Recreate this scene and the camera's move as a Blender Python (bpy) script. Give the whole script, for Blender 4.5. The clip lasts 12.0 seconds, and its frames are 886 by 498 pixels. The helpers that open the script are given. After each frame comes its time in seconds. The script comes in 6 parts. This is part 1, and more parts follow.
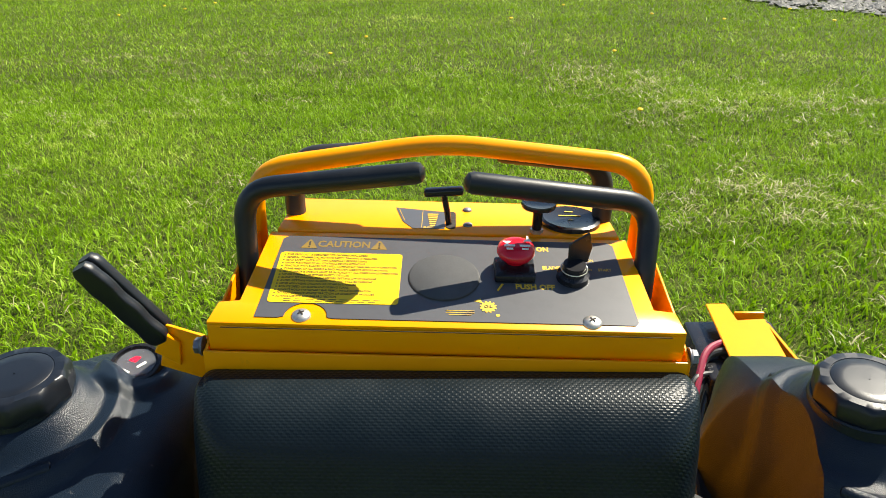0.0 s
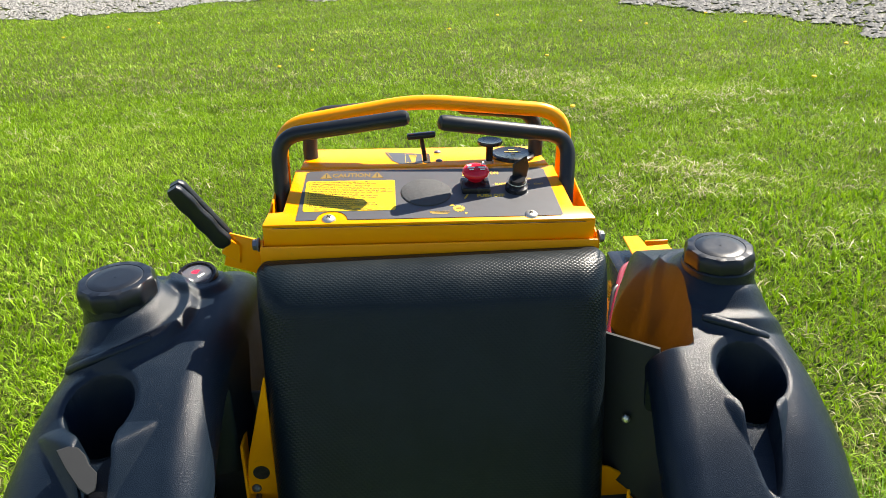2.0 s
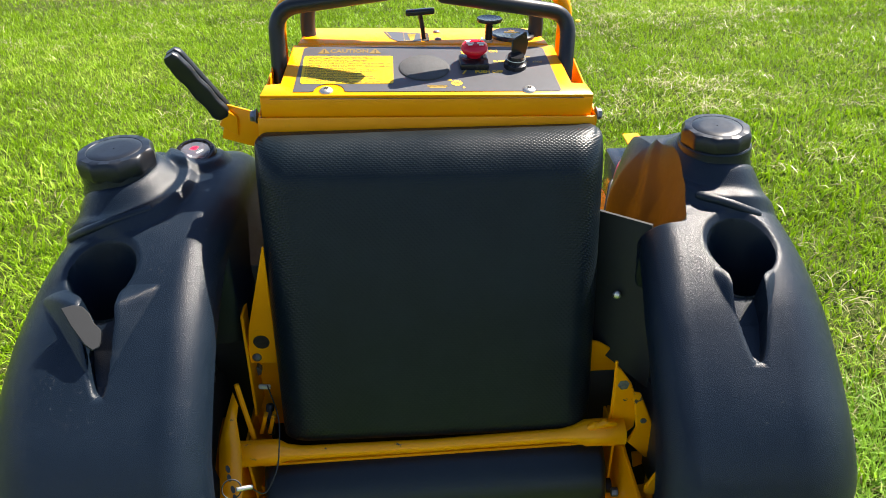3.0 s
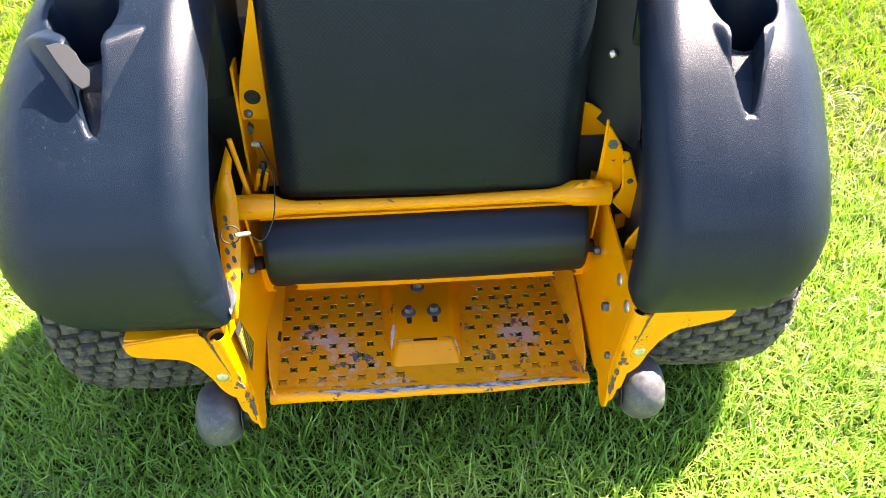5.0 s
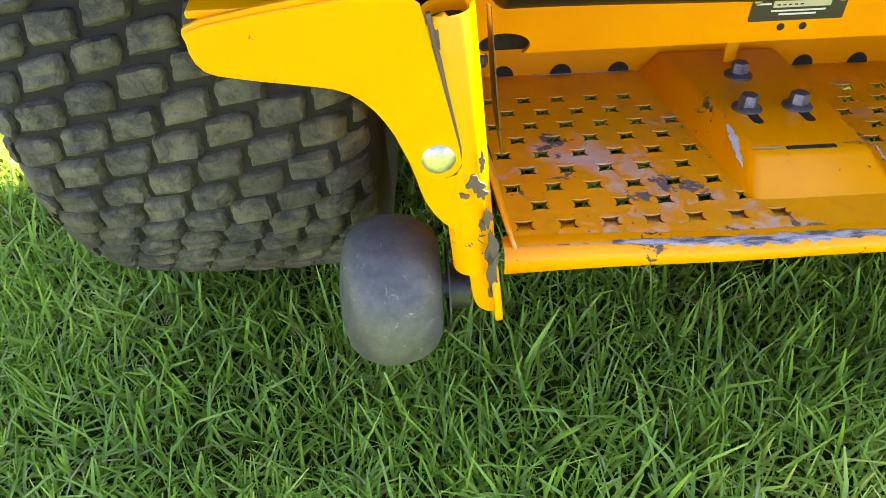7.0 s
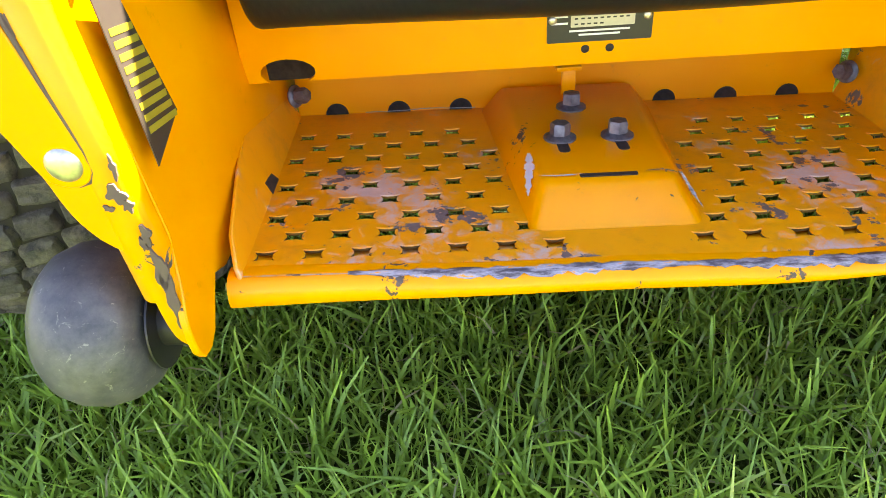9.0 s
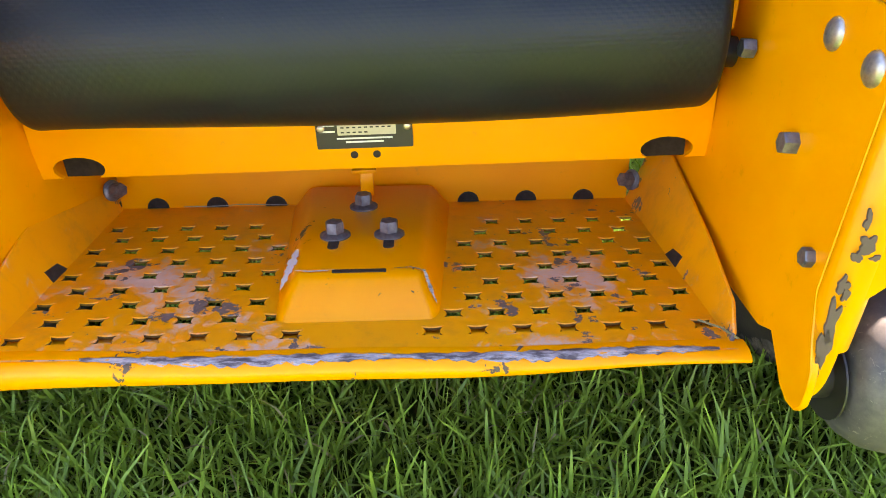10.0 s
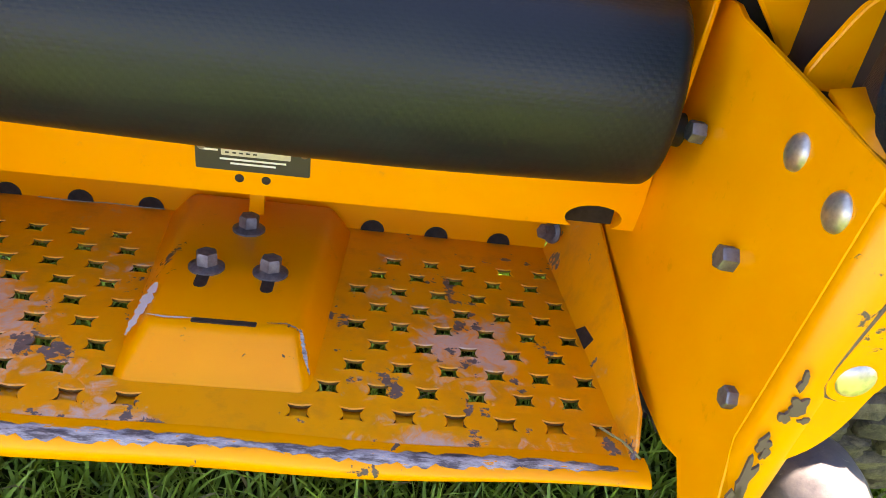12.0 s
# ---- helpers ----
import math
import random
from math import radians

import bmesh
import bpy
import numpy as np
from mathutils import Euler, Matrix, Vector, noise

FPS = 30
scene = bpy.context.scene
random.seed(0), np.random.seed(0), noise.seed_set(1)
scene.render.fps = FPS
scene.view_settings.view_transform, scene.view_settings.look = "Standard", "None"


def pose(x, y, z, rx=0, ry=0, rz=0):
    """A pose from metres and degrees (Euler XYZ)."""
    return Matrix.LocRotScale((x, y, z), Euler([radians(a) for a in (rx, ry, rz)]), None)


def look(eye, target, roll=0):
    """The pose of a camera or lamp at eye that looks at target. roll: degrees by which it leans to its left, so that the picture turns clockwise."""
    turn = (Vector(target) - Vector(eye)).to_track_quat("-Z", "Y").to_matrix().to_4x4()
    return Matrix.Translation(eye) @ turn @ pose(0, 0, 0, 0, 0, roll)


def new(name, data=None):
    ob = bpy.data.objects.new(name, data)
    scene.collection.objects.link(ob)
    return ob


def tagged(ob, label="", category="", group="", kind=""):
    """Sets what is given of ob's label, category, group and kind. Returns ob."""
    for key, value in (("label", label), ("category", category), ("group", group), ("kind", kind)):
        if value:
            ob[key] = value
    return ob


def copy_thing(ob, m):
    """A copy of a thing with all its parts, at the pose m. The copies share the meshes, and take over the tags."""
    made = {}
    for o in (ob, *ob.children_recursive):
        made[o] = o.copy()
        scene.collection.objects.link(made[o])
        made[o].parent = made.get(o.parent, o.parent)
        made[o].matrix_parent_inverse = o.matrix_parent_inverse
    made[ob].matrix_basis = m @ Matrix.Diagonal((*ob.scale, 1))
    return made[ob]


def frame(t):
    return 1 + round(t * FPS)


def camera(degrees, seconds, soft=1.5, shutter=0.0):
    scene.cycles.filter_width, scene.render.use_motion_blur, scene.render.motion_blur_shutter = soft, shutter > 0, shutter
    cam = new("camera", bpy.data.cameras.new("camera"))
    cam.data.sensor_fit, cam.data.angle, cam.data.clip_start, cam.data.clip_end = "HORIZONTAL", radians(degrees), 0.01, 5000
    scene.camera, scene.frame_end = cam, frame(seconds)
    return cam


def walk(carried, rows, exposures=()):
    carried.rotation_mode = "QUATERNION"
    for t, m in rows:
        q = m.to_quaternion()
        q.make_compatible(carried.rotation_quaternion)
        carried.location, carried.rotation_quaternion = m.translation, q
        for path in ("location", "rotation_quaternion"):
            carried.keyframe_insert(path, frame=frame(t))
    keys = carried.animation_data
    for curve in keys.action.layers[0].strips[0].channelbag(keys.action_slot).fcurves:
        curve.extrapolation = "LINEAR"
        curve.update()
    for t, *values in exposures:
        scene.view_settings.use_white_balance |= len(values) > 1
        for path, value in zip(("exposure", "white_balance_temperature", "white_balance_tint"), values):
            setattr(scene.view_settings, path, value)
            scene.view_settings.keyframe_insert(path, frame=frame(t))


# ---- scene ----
cam = camera(61.2, 12.0, soft=0.7)
PATH = [
    (0, (0.049, -0.239, 1.289), (-0.051, 1.545, 0.392), -2.0),
    (0.5, (0.048, -0.23, 1.29), (-0.036, 1.533, 0.35), -1.6),
    (1, (0.048, -0.295, 1.293), (0.01, 1.461, 0.336), -2.0),
    (1.5, (0.005, -0.478, 1.306), (0.037, 1.307, 0.404), -2.3),
    (2, (0.008, -0.578, 1.314), (0.05, 1.223, 0.445), -2.9),
    (2.5, (0.012, -0.615, 1.288), (0.045, 1.169, 0.384), -2.2),
    (2.8, (0.008, -0.62, 1.26), (0.037, 1.125, 0.283), -1.9),
    (3, (0.01, -0.624, 1.251), (0.039, 1.088, 0.218), -2.3),
    (3.5, (0.009, -0.624, 1.222), (0.041, 1.002, 0.058), -2.0),
    (3.7, (0.006, -0.623, 1.211), (0.038, 0.967, -0.001), -2.0),
    (5.3, (-0.016, -0.693, 1.153), (0.048, 0.718, -0.263), -0.3),
    (5.5, (-0.018, -0.686, 1.12), (0.028, 0.711, -0.31), -0.1),
    (5.8, (-0.028, -0.634, 1.047), (0.012, 0.703, -0.439), 3.1),
    (6, (-0.063, -0.577, 0.95), (-0.016, 0.749, -0.547), 7.1),
    (6.2, (-0.137, -0.516, 0.882), (-0.158, 0.755, -0.662), 5.7),
    (6.5, (-0.25, -0.438, 0.719), (-0.26, 0.894, -0.773), -0.2),
    (6.7, (-0.309, -0.386, 0.619), (-0.263, 1.0, -0.822), -1.5),
    (8.3, (-0.209, -0.342, 0.459), (-0.355, 1.244, -0.75), -3.7),
    (8.5, (-0.179, -0.349, 0.46), (-0.33, 1.22, -0.77), -4.8),
    (9, (-0.097, -0.351, 0.479), (-0.208, 1.245, -0.722), -4.6),
    (9.5, (-0.013, -0.357, 0.497), (-0.081, 1.331, -0.574), -3.5),
    (10, (0.068, -0.373, 0.491), (0.013, 1.356, -0.513), -2.3),
    (10.5, (0.145, -0.384, 0.482), (0.125, 1.342, -0.528), -2.8),
    (11, (0.166, -0.381, 0.502), (0.212, 1.328, -0.536), 1.0),
    (11.5, (0.157, -0.365, 0.558), (0.19, 1.29, -0.565), 2.5),
    (12, (0.085, -0.275, 0.511), (0.243, 1.402, -0.566), 8.8),
]
walk(cam, [(t, look(*row)) for t, *row in PATH],
     [(0, 1.24, 7200, 9), (1.5, 1.42, 7100, 13), (2.5, 1.60, 7100, 13), (3.0, 1.72, 7000, 15), (3.7, 2.25, 6900, 16), (5.3, 3.30, 7400, 26), (6.0, 3.40, 7700, 27), (6.7, 3.48, 7900, 27),
      (8.3, 3.78, 8200, 29), (9.0, 3.80, 8300, 32), (9.5, 3.70, 8500, 34), (10.0, 3.68, 8400, 34), (10.5, 3.68, 8300, 31), (11.5, 3.74, 7900, 26), (12.0, 3.5, 8500, 36)])

# ---------------------------------------------------------------- light
SUN_ELEV, SUN_AZ = 48.2, 49.8        # degrees; azimuth from +y towards +x
world = bpy.data.worlds.new("sky")
scene.world = world
world.use_nodes = True
wn = world.node_tree.nodes
sky = wn.new("ShaderNodeTexSky")
sky.sky_type = "NISHITA"
sky.sun_disc = False
sky.sun_elevation = radians(SUN_ELEV)
sky.sun_rotation = radians(SUN_AZ)
sky.air_density, sky.dust_density, sky.ozone_density = 1.0, 0.1, 4.0
wn["Background"].inputs["Strength"].default_value = 0.073
world.node_tree.links.new(sky.outputs[0], wn["Background"].inputs["Color"])
sun_data = bpy.data.lights.new("sun", "SUN")
sun_data.energy, sun_data.angle, sun_data.color = 5.0, radians(0.55), (1.0, 0.975, 0.89)
sun = new("sun", sun_data)
sd = Vector((math.sin(radians(SUN_AZ)) * math.cos(radians(SUN_ELEV)), math.cos(radians(SUN_AZ)) * math.cos(radians(SUN_ELEV)), math.sin(radians(SUN_ELEV))))
sun.matrix_world = look(sd * 30, (0, 0, 0))

# ---------------------------------------------------------------- material helpers


class Mat:
    """A node material with short ways to add nodes."""

    def __init__(self, name, color=(0.5, 0.5, 0.5), rough=0.5, metal=0.0, spec=0.5):
        self.m = bpy.data.materials.new(name)
        self.m.use_nodes = True
        self.t = self.m.node_tree
        self.b = self.t.nodes["Principled BSDF"]
        self.b.inputs["Base Color"].default_value = (*color, 1)
        self.b.inputs["Roughness"].default_value = rough
        self.b.inputs["Metallic"].default_value = metal
        self.b.inputs["Specular IOR Level"].default_value = spec
        self.co = self.t.nodes.new("ShaderNodeTexCoord").outputs["Object"]

    def link(self, a, b):
        self.t.links.new(a, b)

    def noise(self, scale, detail=4.0, rough=0.55, vec=None, warp=0.0):
        n = self.t.nodes.new("ShaderNodeTexNoise")
        n.inputs["Scale"].default_value = scale
        n.inputs["Detail"].default_value = detail
        n.inputs["Roughness"].default_value = rough
        n.inputs["Distortion"].default_value = warp
        self.link(vec or self.co, n.inputs["Vector"])
        return n.outputs["Fac"]

    def voronoi(self, scale, feature="F1", vec=None):
        n = self.t.nodes.new("ShaderNodeTexVoronoi")
        n.feature = feature
        n.inputs["Scale"].default_value = scale
        self.link(vec or self.co, n.inputs["Vector"])
        return n.outputs["Distance"]

    def ramp(self, fac, stops):
        n = self.t.nodes.new("ShaderNodeValToRGB")
        e = n.color_ramp.elements
        while len(e) < len(stops):
            e.new(0.5)
        for el, (p, c) in zip(e, stops):
            el.position = p
            el.color = (*c, 1) if len(c) == 3 else c
        self.link(fac, n.inputs["Fac"])
        return n.outputs["Color"]

    def grey(self, fac, lo, hi, a=0.0, b=1.0):
        n = self.t.nodes.new("ShaderNodeMapRange")
        n.inputs["From Min"].default_value = lo
        n.inputs["From Max"].default_value = hi
        n.inputs["To Min"].default_value = a
        n.inputs["To Max"].default_value = b
        self.link(fac, n.inputs["Value"])
        return n.outputs["Result"]

    def math(self, op, a, b):
        n = self.t.nodes.new("ShaderNodeMath")
        n.operation = op
        for i, v in enumerate((a, b)):
            if isinstance(v, (int, float)):
                n.inputs[i].default_value = v
            else:
                self.link(v, n.inputs[i])
        return n.outputs[0]

    def mix(self, fac, a, b):
        n = self.t.nodes.new("ShaderNodeMix")
        n.data_type = "RGBA"
        for sock, v in ((n.inputs["Factor"], fac), (n.inputs[6], a), (n.inputs[7], b)):
            if isinstance(v, (int, float)):
                sock.default_value = v
            elif isinstance(v, tuple):
                sock.default_value = (*v, 1)
            else:
                self.link(v, sock)
        return n.outputs[2]

    def bump(self, height, strength=0.3, dist=0.001, after=None):
        n = self.t.nodes.new("ShaderNodeBump")
        n.inputs["Strength"].default_value = strength
        n.inputs["Distance"].default_value = dist
        self.link(height, n.inputs["Height"])
        if after:
            self.link(after, n.inputs["Normal"])
        self.link(n.outputs["Normal"], self.b.inputs["Normal"])
        return n.outputs["Normal"]

    def set(self, **kw):
        for k, v in kw.items():
            sock = self.b.inputs[k.replace("_", " ")]
            if hasattr(v, "is_linked"):
                self.link(v, sock)
            else:
                sock.default_value = v
        return self


def yellow_paint(name, chips=0.0, sheen=0.32):
    """Gloss yellow powder coat; chips: how much of it is rubbed off to grey-brown metal."""
    m = Mat(name, rough=sheen, spec=0.28)
    broad = m.noise(9, 3)
    col = m.mix(m.grey(broad, 0.35, 0.7), (0.94, 0.335, 0.0012), (0.89, 0.290, 0.0012))
    dirt = m.noise(60, 6, 0.7)
    col = m.mix(m.grey(dirt, 0.62, 0.8, 0, 0.45), col, (0.42, 0.20, 0.03))
    if chips:
        big = m.noise(16, 2, 0.5)
        fine = m.noise(120, 5, 0.65, warp=0.6)
        both = m.math("ADD", m.math("MULTIPLY", big, 0.55), m.math("MULTIPLY", fine, 0.45))
        edge = 0.665 - 0.1 * chips
        mask = m.grey(both, edge, edge + 0.012)
        bare = m.mix(m.noise(140, 4), (0.055, 0.032, 0.022), (0.15, 0.115, 0.09))
        col = m.mix(mask, col, bare)
        m.set(Roughness=m.grey(mask, 0, 1, sheen, 0.6))
        m.bump(m.math("SUBTRACT", m.math("MULTIPLY", dirt, 0.15), mask), 0.5, 0.0006)
    else:
        m.bump(m.noise(260, 3), 0.08, 0.0006)
    m.set(Base_Color=col)
    return m.m


M_YEL = yellow_paint("yellow_paint")
M_YELW = yellow_paint("yellow_paint_chipped", 0.3)


def plat_paint():
    """Yellow plate with tread wear in greyish patches and a bare strip on the rear lip."""
    m = Mat("yellow_tread_plate", rough=0.38)
    broad = m.noise(7, 3)
    col = m.mix(m.grey(broad, 0.35, 0.7), (0.93, 0.355, 0.004), (0.84, 0.285, 0.004))
    grime = m.noise(38, 6, 0.7)
    col = m.mix(m.grey(grime, 0.5, 0.78, 0, 0.40), col, (0.36, 0.16, 0.03))
    # worn where the two boots stand and along the edge that they step over
    sep = m.t.nodes.new("ShaderNodeSeparateXYZ")
    m.link(m.co, sep.inputs[0])
    dx = m.math("DIVIDE", m.math("SUBTRACT", m.math("ABSOLUTE", sep.outputs["X"], 0.0), 0.145), 0.085)
    dy = m.math("DIVIDE", m.math("SUBTRACT", sep.outputs["Y"], 0.105), 0.095)
    far = m.math("SQRT", m.math("ADD", m.math("MULTIPLY", dx, dx), m.math("MULTIPLY", dy, dy)), 0.0)
    boot = m.math("MAXIMUM", m.grey(far, 1.25, 0.15), m.grey(sep.outputs["Y"], 0.040, 0.016, 0, 0.9))
    scuff = m.math("ADD", m.math("MULTIPLY", m.noise(13, 3, 0.5), 0.5), m.math("ADD", m.math("MULTIPLY", m.noise(70, 6, 0.75, warp=0.8), 0.5), m.math("MULTIPLY", boot, 0.12)))
    mask = m.grey(scuff, 0.590, 0.680, 0, 0.70)
    col = m.mix(mask, col, m.mix(m.noise(90, 4), (0.40, 0.33, 0.30), (0.66, 0.58, 0.55)))
    chip = m.math("ADD", m.math("MULTIPLY", m.noise(22, 2, 0.5), 0.55), m.math("ADD", m.math("MULTIPLY", m.noise(95, 5, 0.65), 0.45), m.math("MULTIPLY", boot, 0.060)))
    cm = m.grey(chip, 0.615, 0.627)
    col = m.mix(cm, col, m.mix(m.noise(160, 3), (0.075, 0.058, 0.055), (0.19, 0.15, 0.14)))
    m.set(Base_Color=col, Roughness=m.grey(mask, 0, 0.75, 0.36, 0.6))
    m.bump(m.math("SUBTRACT", m.math("MULTIPLY", grime, 0.3), cm), 0.5, 0.0006)
    return m.m


M_PLAT = plat_paint()


def flat_mat(name, c, rough=0.45, spec=0.5):
    m = Mat(name, c, rough, 0, spec)
    n = m.noise(70, 5, 0.7)
    m.set(Base_Color=m.mix(m.grey(n, 0.45, 0.8, 0, 0.4), c, tuple(v * 0.62 for v in c)))
    return m.m


def bare_metal():
    m = Mat("worn_bare_steel", rough=0.5, metal=0.2)
    mp = m.t.nodes.new("ShaderNodeMapping")
    m.link(m.co, mp.inputs["Vector"])
    mp.inputs["Scale"].default_value = (0.22, 1.0, 1.0)
    n = m.noise(150, 6, 0.72, mp.outputs["Vector"])
    col = m.ramp(n, [(0.34, (0.04, 0.03, 0.03)), (0.44, (0.11, 0.09, 0.09)), (0.49, (0.25, 0.22, 0.22)), (0.55, (0.36, 0.33, 0.33)), (0.59, (0.48, 0.44, 0.42)), (0.61, (0.85, 0.30, 0.004))])
    m.set(Base_Color=col)
    m.bump(n, 0.3, 0.0005)
    return m.m


M_BARE = bare_metal()


def steel(name, c, rough=0.35, metal=0.9):
    m = Mat(name, c, rough, metal)
    n = m.noise(180, 4)
    m.set(Base_Color=m.mix(m.grey(n, 0.4, 0.7), c, tuple(v * 0.6 for v in c)), Roughness=m.grey(n, 0.3, 0.7, rough, rough + 0.2))
    return m.m


M_CHIP = flat_mat("chipped_brown_primer", (0.11, 0.075, 0.065), 0.65, 0.3)
M_SCUFF = flat_mat("rubbed_pale_paint", (0.55, 0.47, 0.42), 0.6, 0.3)
M_ZINC = steel("zinc_plated_steel", (0.62, 0.60, 0.54), 0.3)
M_BOLT = steel("dull_grey_bolt_steel", (0.20, 0.20, 0.22), 0.45, 0.8)
# near-black standing in for the shade in holes, slots and seams
M_DARK = steel("dark_hole_shade", (0.03, 0.022, 0.016), 0.7, 0.2)


def tank_plastic():
    """Moulded black polyethylene with a fine pebble grain and grey scuffs."""
    m = Mat("black_moulded_plastic", rough=0.42, spec=0.30)
    broad = m.noise(8, 4)
    dust = m.noise(45, 6, 0.7)
    col = m.mix(m.grey(broad, 0.35, 0.7), (0.0035, 0.0080, 0.0150), (0.0065, 0.0130, 0.0225))
    col = m.mix(m.grey(dust, 0.62, 0.8, 0, 0.16), col, (0.09, 0.09, 0.09))
    scratch = m.noise(150, 5, 0.8, warp=1.4)
    worn = m.math("MULTIPLY", m.grey(scratch, 0.6, 0.68, 0, 0.4), m.grey(m.noise(6, 3), 0.5, 0.62))
    col = m.mix(worn, col, (0.13, 0.13, 0.125))
    m.set(Base_Color=col, Roughness=m.grey(broad, 0.3, 0.7, 0.29, 0.40))
    peb = m.voronoi(900)
    m.bump(m.math("ADD", peb, m.math("MULTIPLY", m.noise(900, 2), 0.4)), 0.45, 0.0007)
    return m.m


M_TANK = tank_plastic()


def smooth_black(name, c=(0.02, 0.02, 0.022), rough=0.35, grain=600, strength=0.12):
    m = Mat(name, c, rough, 0.0, 0.36)
    n = m.noise(24, 5, 0.65)
    m.set(Base_Color=m.mix(m.grey(n, 0.5, 0.8, 0, 0.5), c, tuple(v * 1.8 + 0.005 for v in c)), Roughness=m.grey(n, 0.3, 0.7, rough, rough + 0.15))
    m.bump(m.noise(grain, 2), strength, 0.0006)
    return m.m


M_CAP = smooth_black("black_cap_plastic", (0.006, 0.008, 0.012), 0.3, 700, 0.12)
M_GRIP = smooth_black("black_rubber_grip", (0.007, 0.009, 0.012), 0.34, 500, 0.2)
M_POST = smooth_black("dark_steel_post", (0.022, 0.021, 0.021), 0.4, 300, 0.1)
M_GLOSS = smooth_black("gloss_black_plastic", (0.012, 0.012, 0.014), 0.18, 300, 0.03)
M_PANEL = smooth_black("dark_coated_panel", (0.010, 0.011, 0.010), 0.5, 240, 0.06)


def vinyl(name, relief, rough):
    """Black cushion vinyl with a small woven emboss."""
    m = Mat(name, rough=rough, spec=0.20 if relief > 0.3 else 0.35)
    mp = m.t.nodes.new("ShaderNodeMapping")
    m.link(m.co, mp.inputs["Vector"])
    mp.inputs["Scale"].default_value = (1, 1, 1)
    sep = m.t.nodes.new("ShaderNodeSeparateXYZ")
    m.link(mp.outputs["Vector"], sep.inputs[0])
    along = m.math("ADD", sep.outputs["Z"], m.math("MULTIPLY", sep.outputs["Y"], 0.85))
    row = m.math("MULTIPLY", along, 1 / 0.0036)
    odd = m.math("MULTIPLY", m.math("FLOOR", row, 0.0), math.pi)
    sx = m.math("SINE", m.math("ADD", m.math("MULTIPLY", sep.outputs["X"], 2 * math.pi / 0.0068), odd), 0.0)
    sz = m.math("ABSOLUTE", m.math("SINE", m.math("MULTIPLY", row, math.pi), 0.0), 0.0)
    weave = m.math("MULTIPLY", m.grey(sx, -0.7, 0.4), sz)
    dirt = m.noise(12, 5, 0.6)
    col = m.mix(m.grey(dirt, 0.4, 0.75), (0.0045, 0.0090, 0.0120), (0.008, 0.0135, 0.0170))
    scr = m.noise(30, 6, 0.8, warp=1.5)
    col = m.mix(m.grey(scr, 0.68, 0.76, 0, 0.3), col, (0.12, 0.12, 0.11))
    m.set(Base_Color=col, Roughness=m.grey(dirt, 0.3, 0.7, rough - 0.05, rough + 0.08))
    m.bump(m.math("ADD", m.math("MULTIPLY", weave, 0.5), m.math("MULTIPLY", m.noise(800, 2), 0.3)), relief, 0.0008)
    return m.m


M_VINYL = vinyl("black_woven_vinyl", 0.55, 0.34)
M_VINYL_SMOOTH = vinyl("black_smooth_vinyl", 0.22, 0.42)


def tyre_rubber():
    m = Mat("dusty_tyre_rubber", rough=0.85, spec=0.25)
    n = m.noise(75, 7, 0.75, warp=0.6)
    g = m.noise(9, 3)
    col = m.mix(m.grey(n, 0.35, 0.75), (0.030, 0.029, 0.026), (0.135, 0.125, 0.098))
    dust = m.noise(26, 6, 0.75, warp=0.8)
    col = m.mix(m.grey(dust, 0.48, 0.66, 0, 0.75), col, (0.20, 0.175, 0.115))
    col = m.mix(m.grey(g, 0.45, 0.7, 0, 0.5), col, (0.13, 0.105, 0.06))
    m.set(Base_Color=col)
    m.bump(m.math("ADD", m.noise(110, 6, 0.75, warp=0.8), m.math("MULTIPLY", m.noise(45, 3), 0.8)), 0.9, 0.0028)
    return m.m


M_TYRE = tyre_rubber()
M_GROOVE = smooth_black("dark_tyre_groove", (0.022, 0.019, 0.014), 0.85, 200, 0.5)


def roller_rubber():
    m = Mat("grey_scuffed_roller", rough=0.45)
    n = m.noise(60, 6, 0.75)
    col = m.mix(m.grey(n, 0.35, 0.7), (0.045, 0.046, 0.050), (0.115, 0.11, 0.105))
    col = m.mix(m.grey(m.noise(150, 5, 0.8, warp=0.7), 0.6, 0.68, 0, 0.7), col, (0.30, 0.28, 0.23))
    m.set(Base_Color=col, Roughness=m.grey(n, 0.3, 0.7, 0.4, 0.6))
    m.bump(n, 0.25, 0.0008)
    return m.m


M_ROLL = roller_rubber()


M_DECAL = flat_mat("charcoal_decal_film", (0.065, 0.066, 0.072), 0.4)
M_LABEL = flat_mat("yellow_label_film", (0.88, 0.52, 0.01), 0.35)
M_INK = flat_mat("black_print_ink", (0.03, 0.027, 0.02), 0.5)
M_YINK = flat_mat("yellow_print_ink", (0.72, 0.42, 0.03), 0.45)
# yellow print ink again, darkened for the bar's shadow over the heading
M_SHADEINK = flat_mat("shaded_yellow_print_ink", (0.20, 0.125, 0.02), 0.45)
M_WINK = flat_mat("white_print_ink", (0.75, 0.74, 0.70), 0.45)
M_PAD = smooth_black("grit_pad", (0.055, 0.056, 0.058), 0.7, 1500, 0.9)
M_RED = Mat("red_knob_plastic", (0.62, 0.005, 0.02), 0.22).m
M_REDW = flat_mat("red_wire_sheath", (0.22, 0.012, 0.035), 0.4)
M_BLKW = flat_mat("black_wire_sheath", (0.02, 0.02, 0.02), 0.45)
M_SILV = flat_mat("silver_label_film", (0.55, 0.50, 0.38), 0.35)
M_OLIVE = flat_mat("olive_print_ink", (0.30, 0.26, 0.02), 0.4)
M_GREYC = flat_mat("slate_cable_sheath", (0.25, 0.26, 0.25), 0.4)
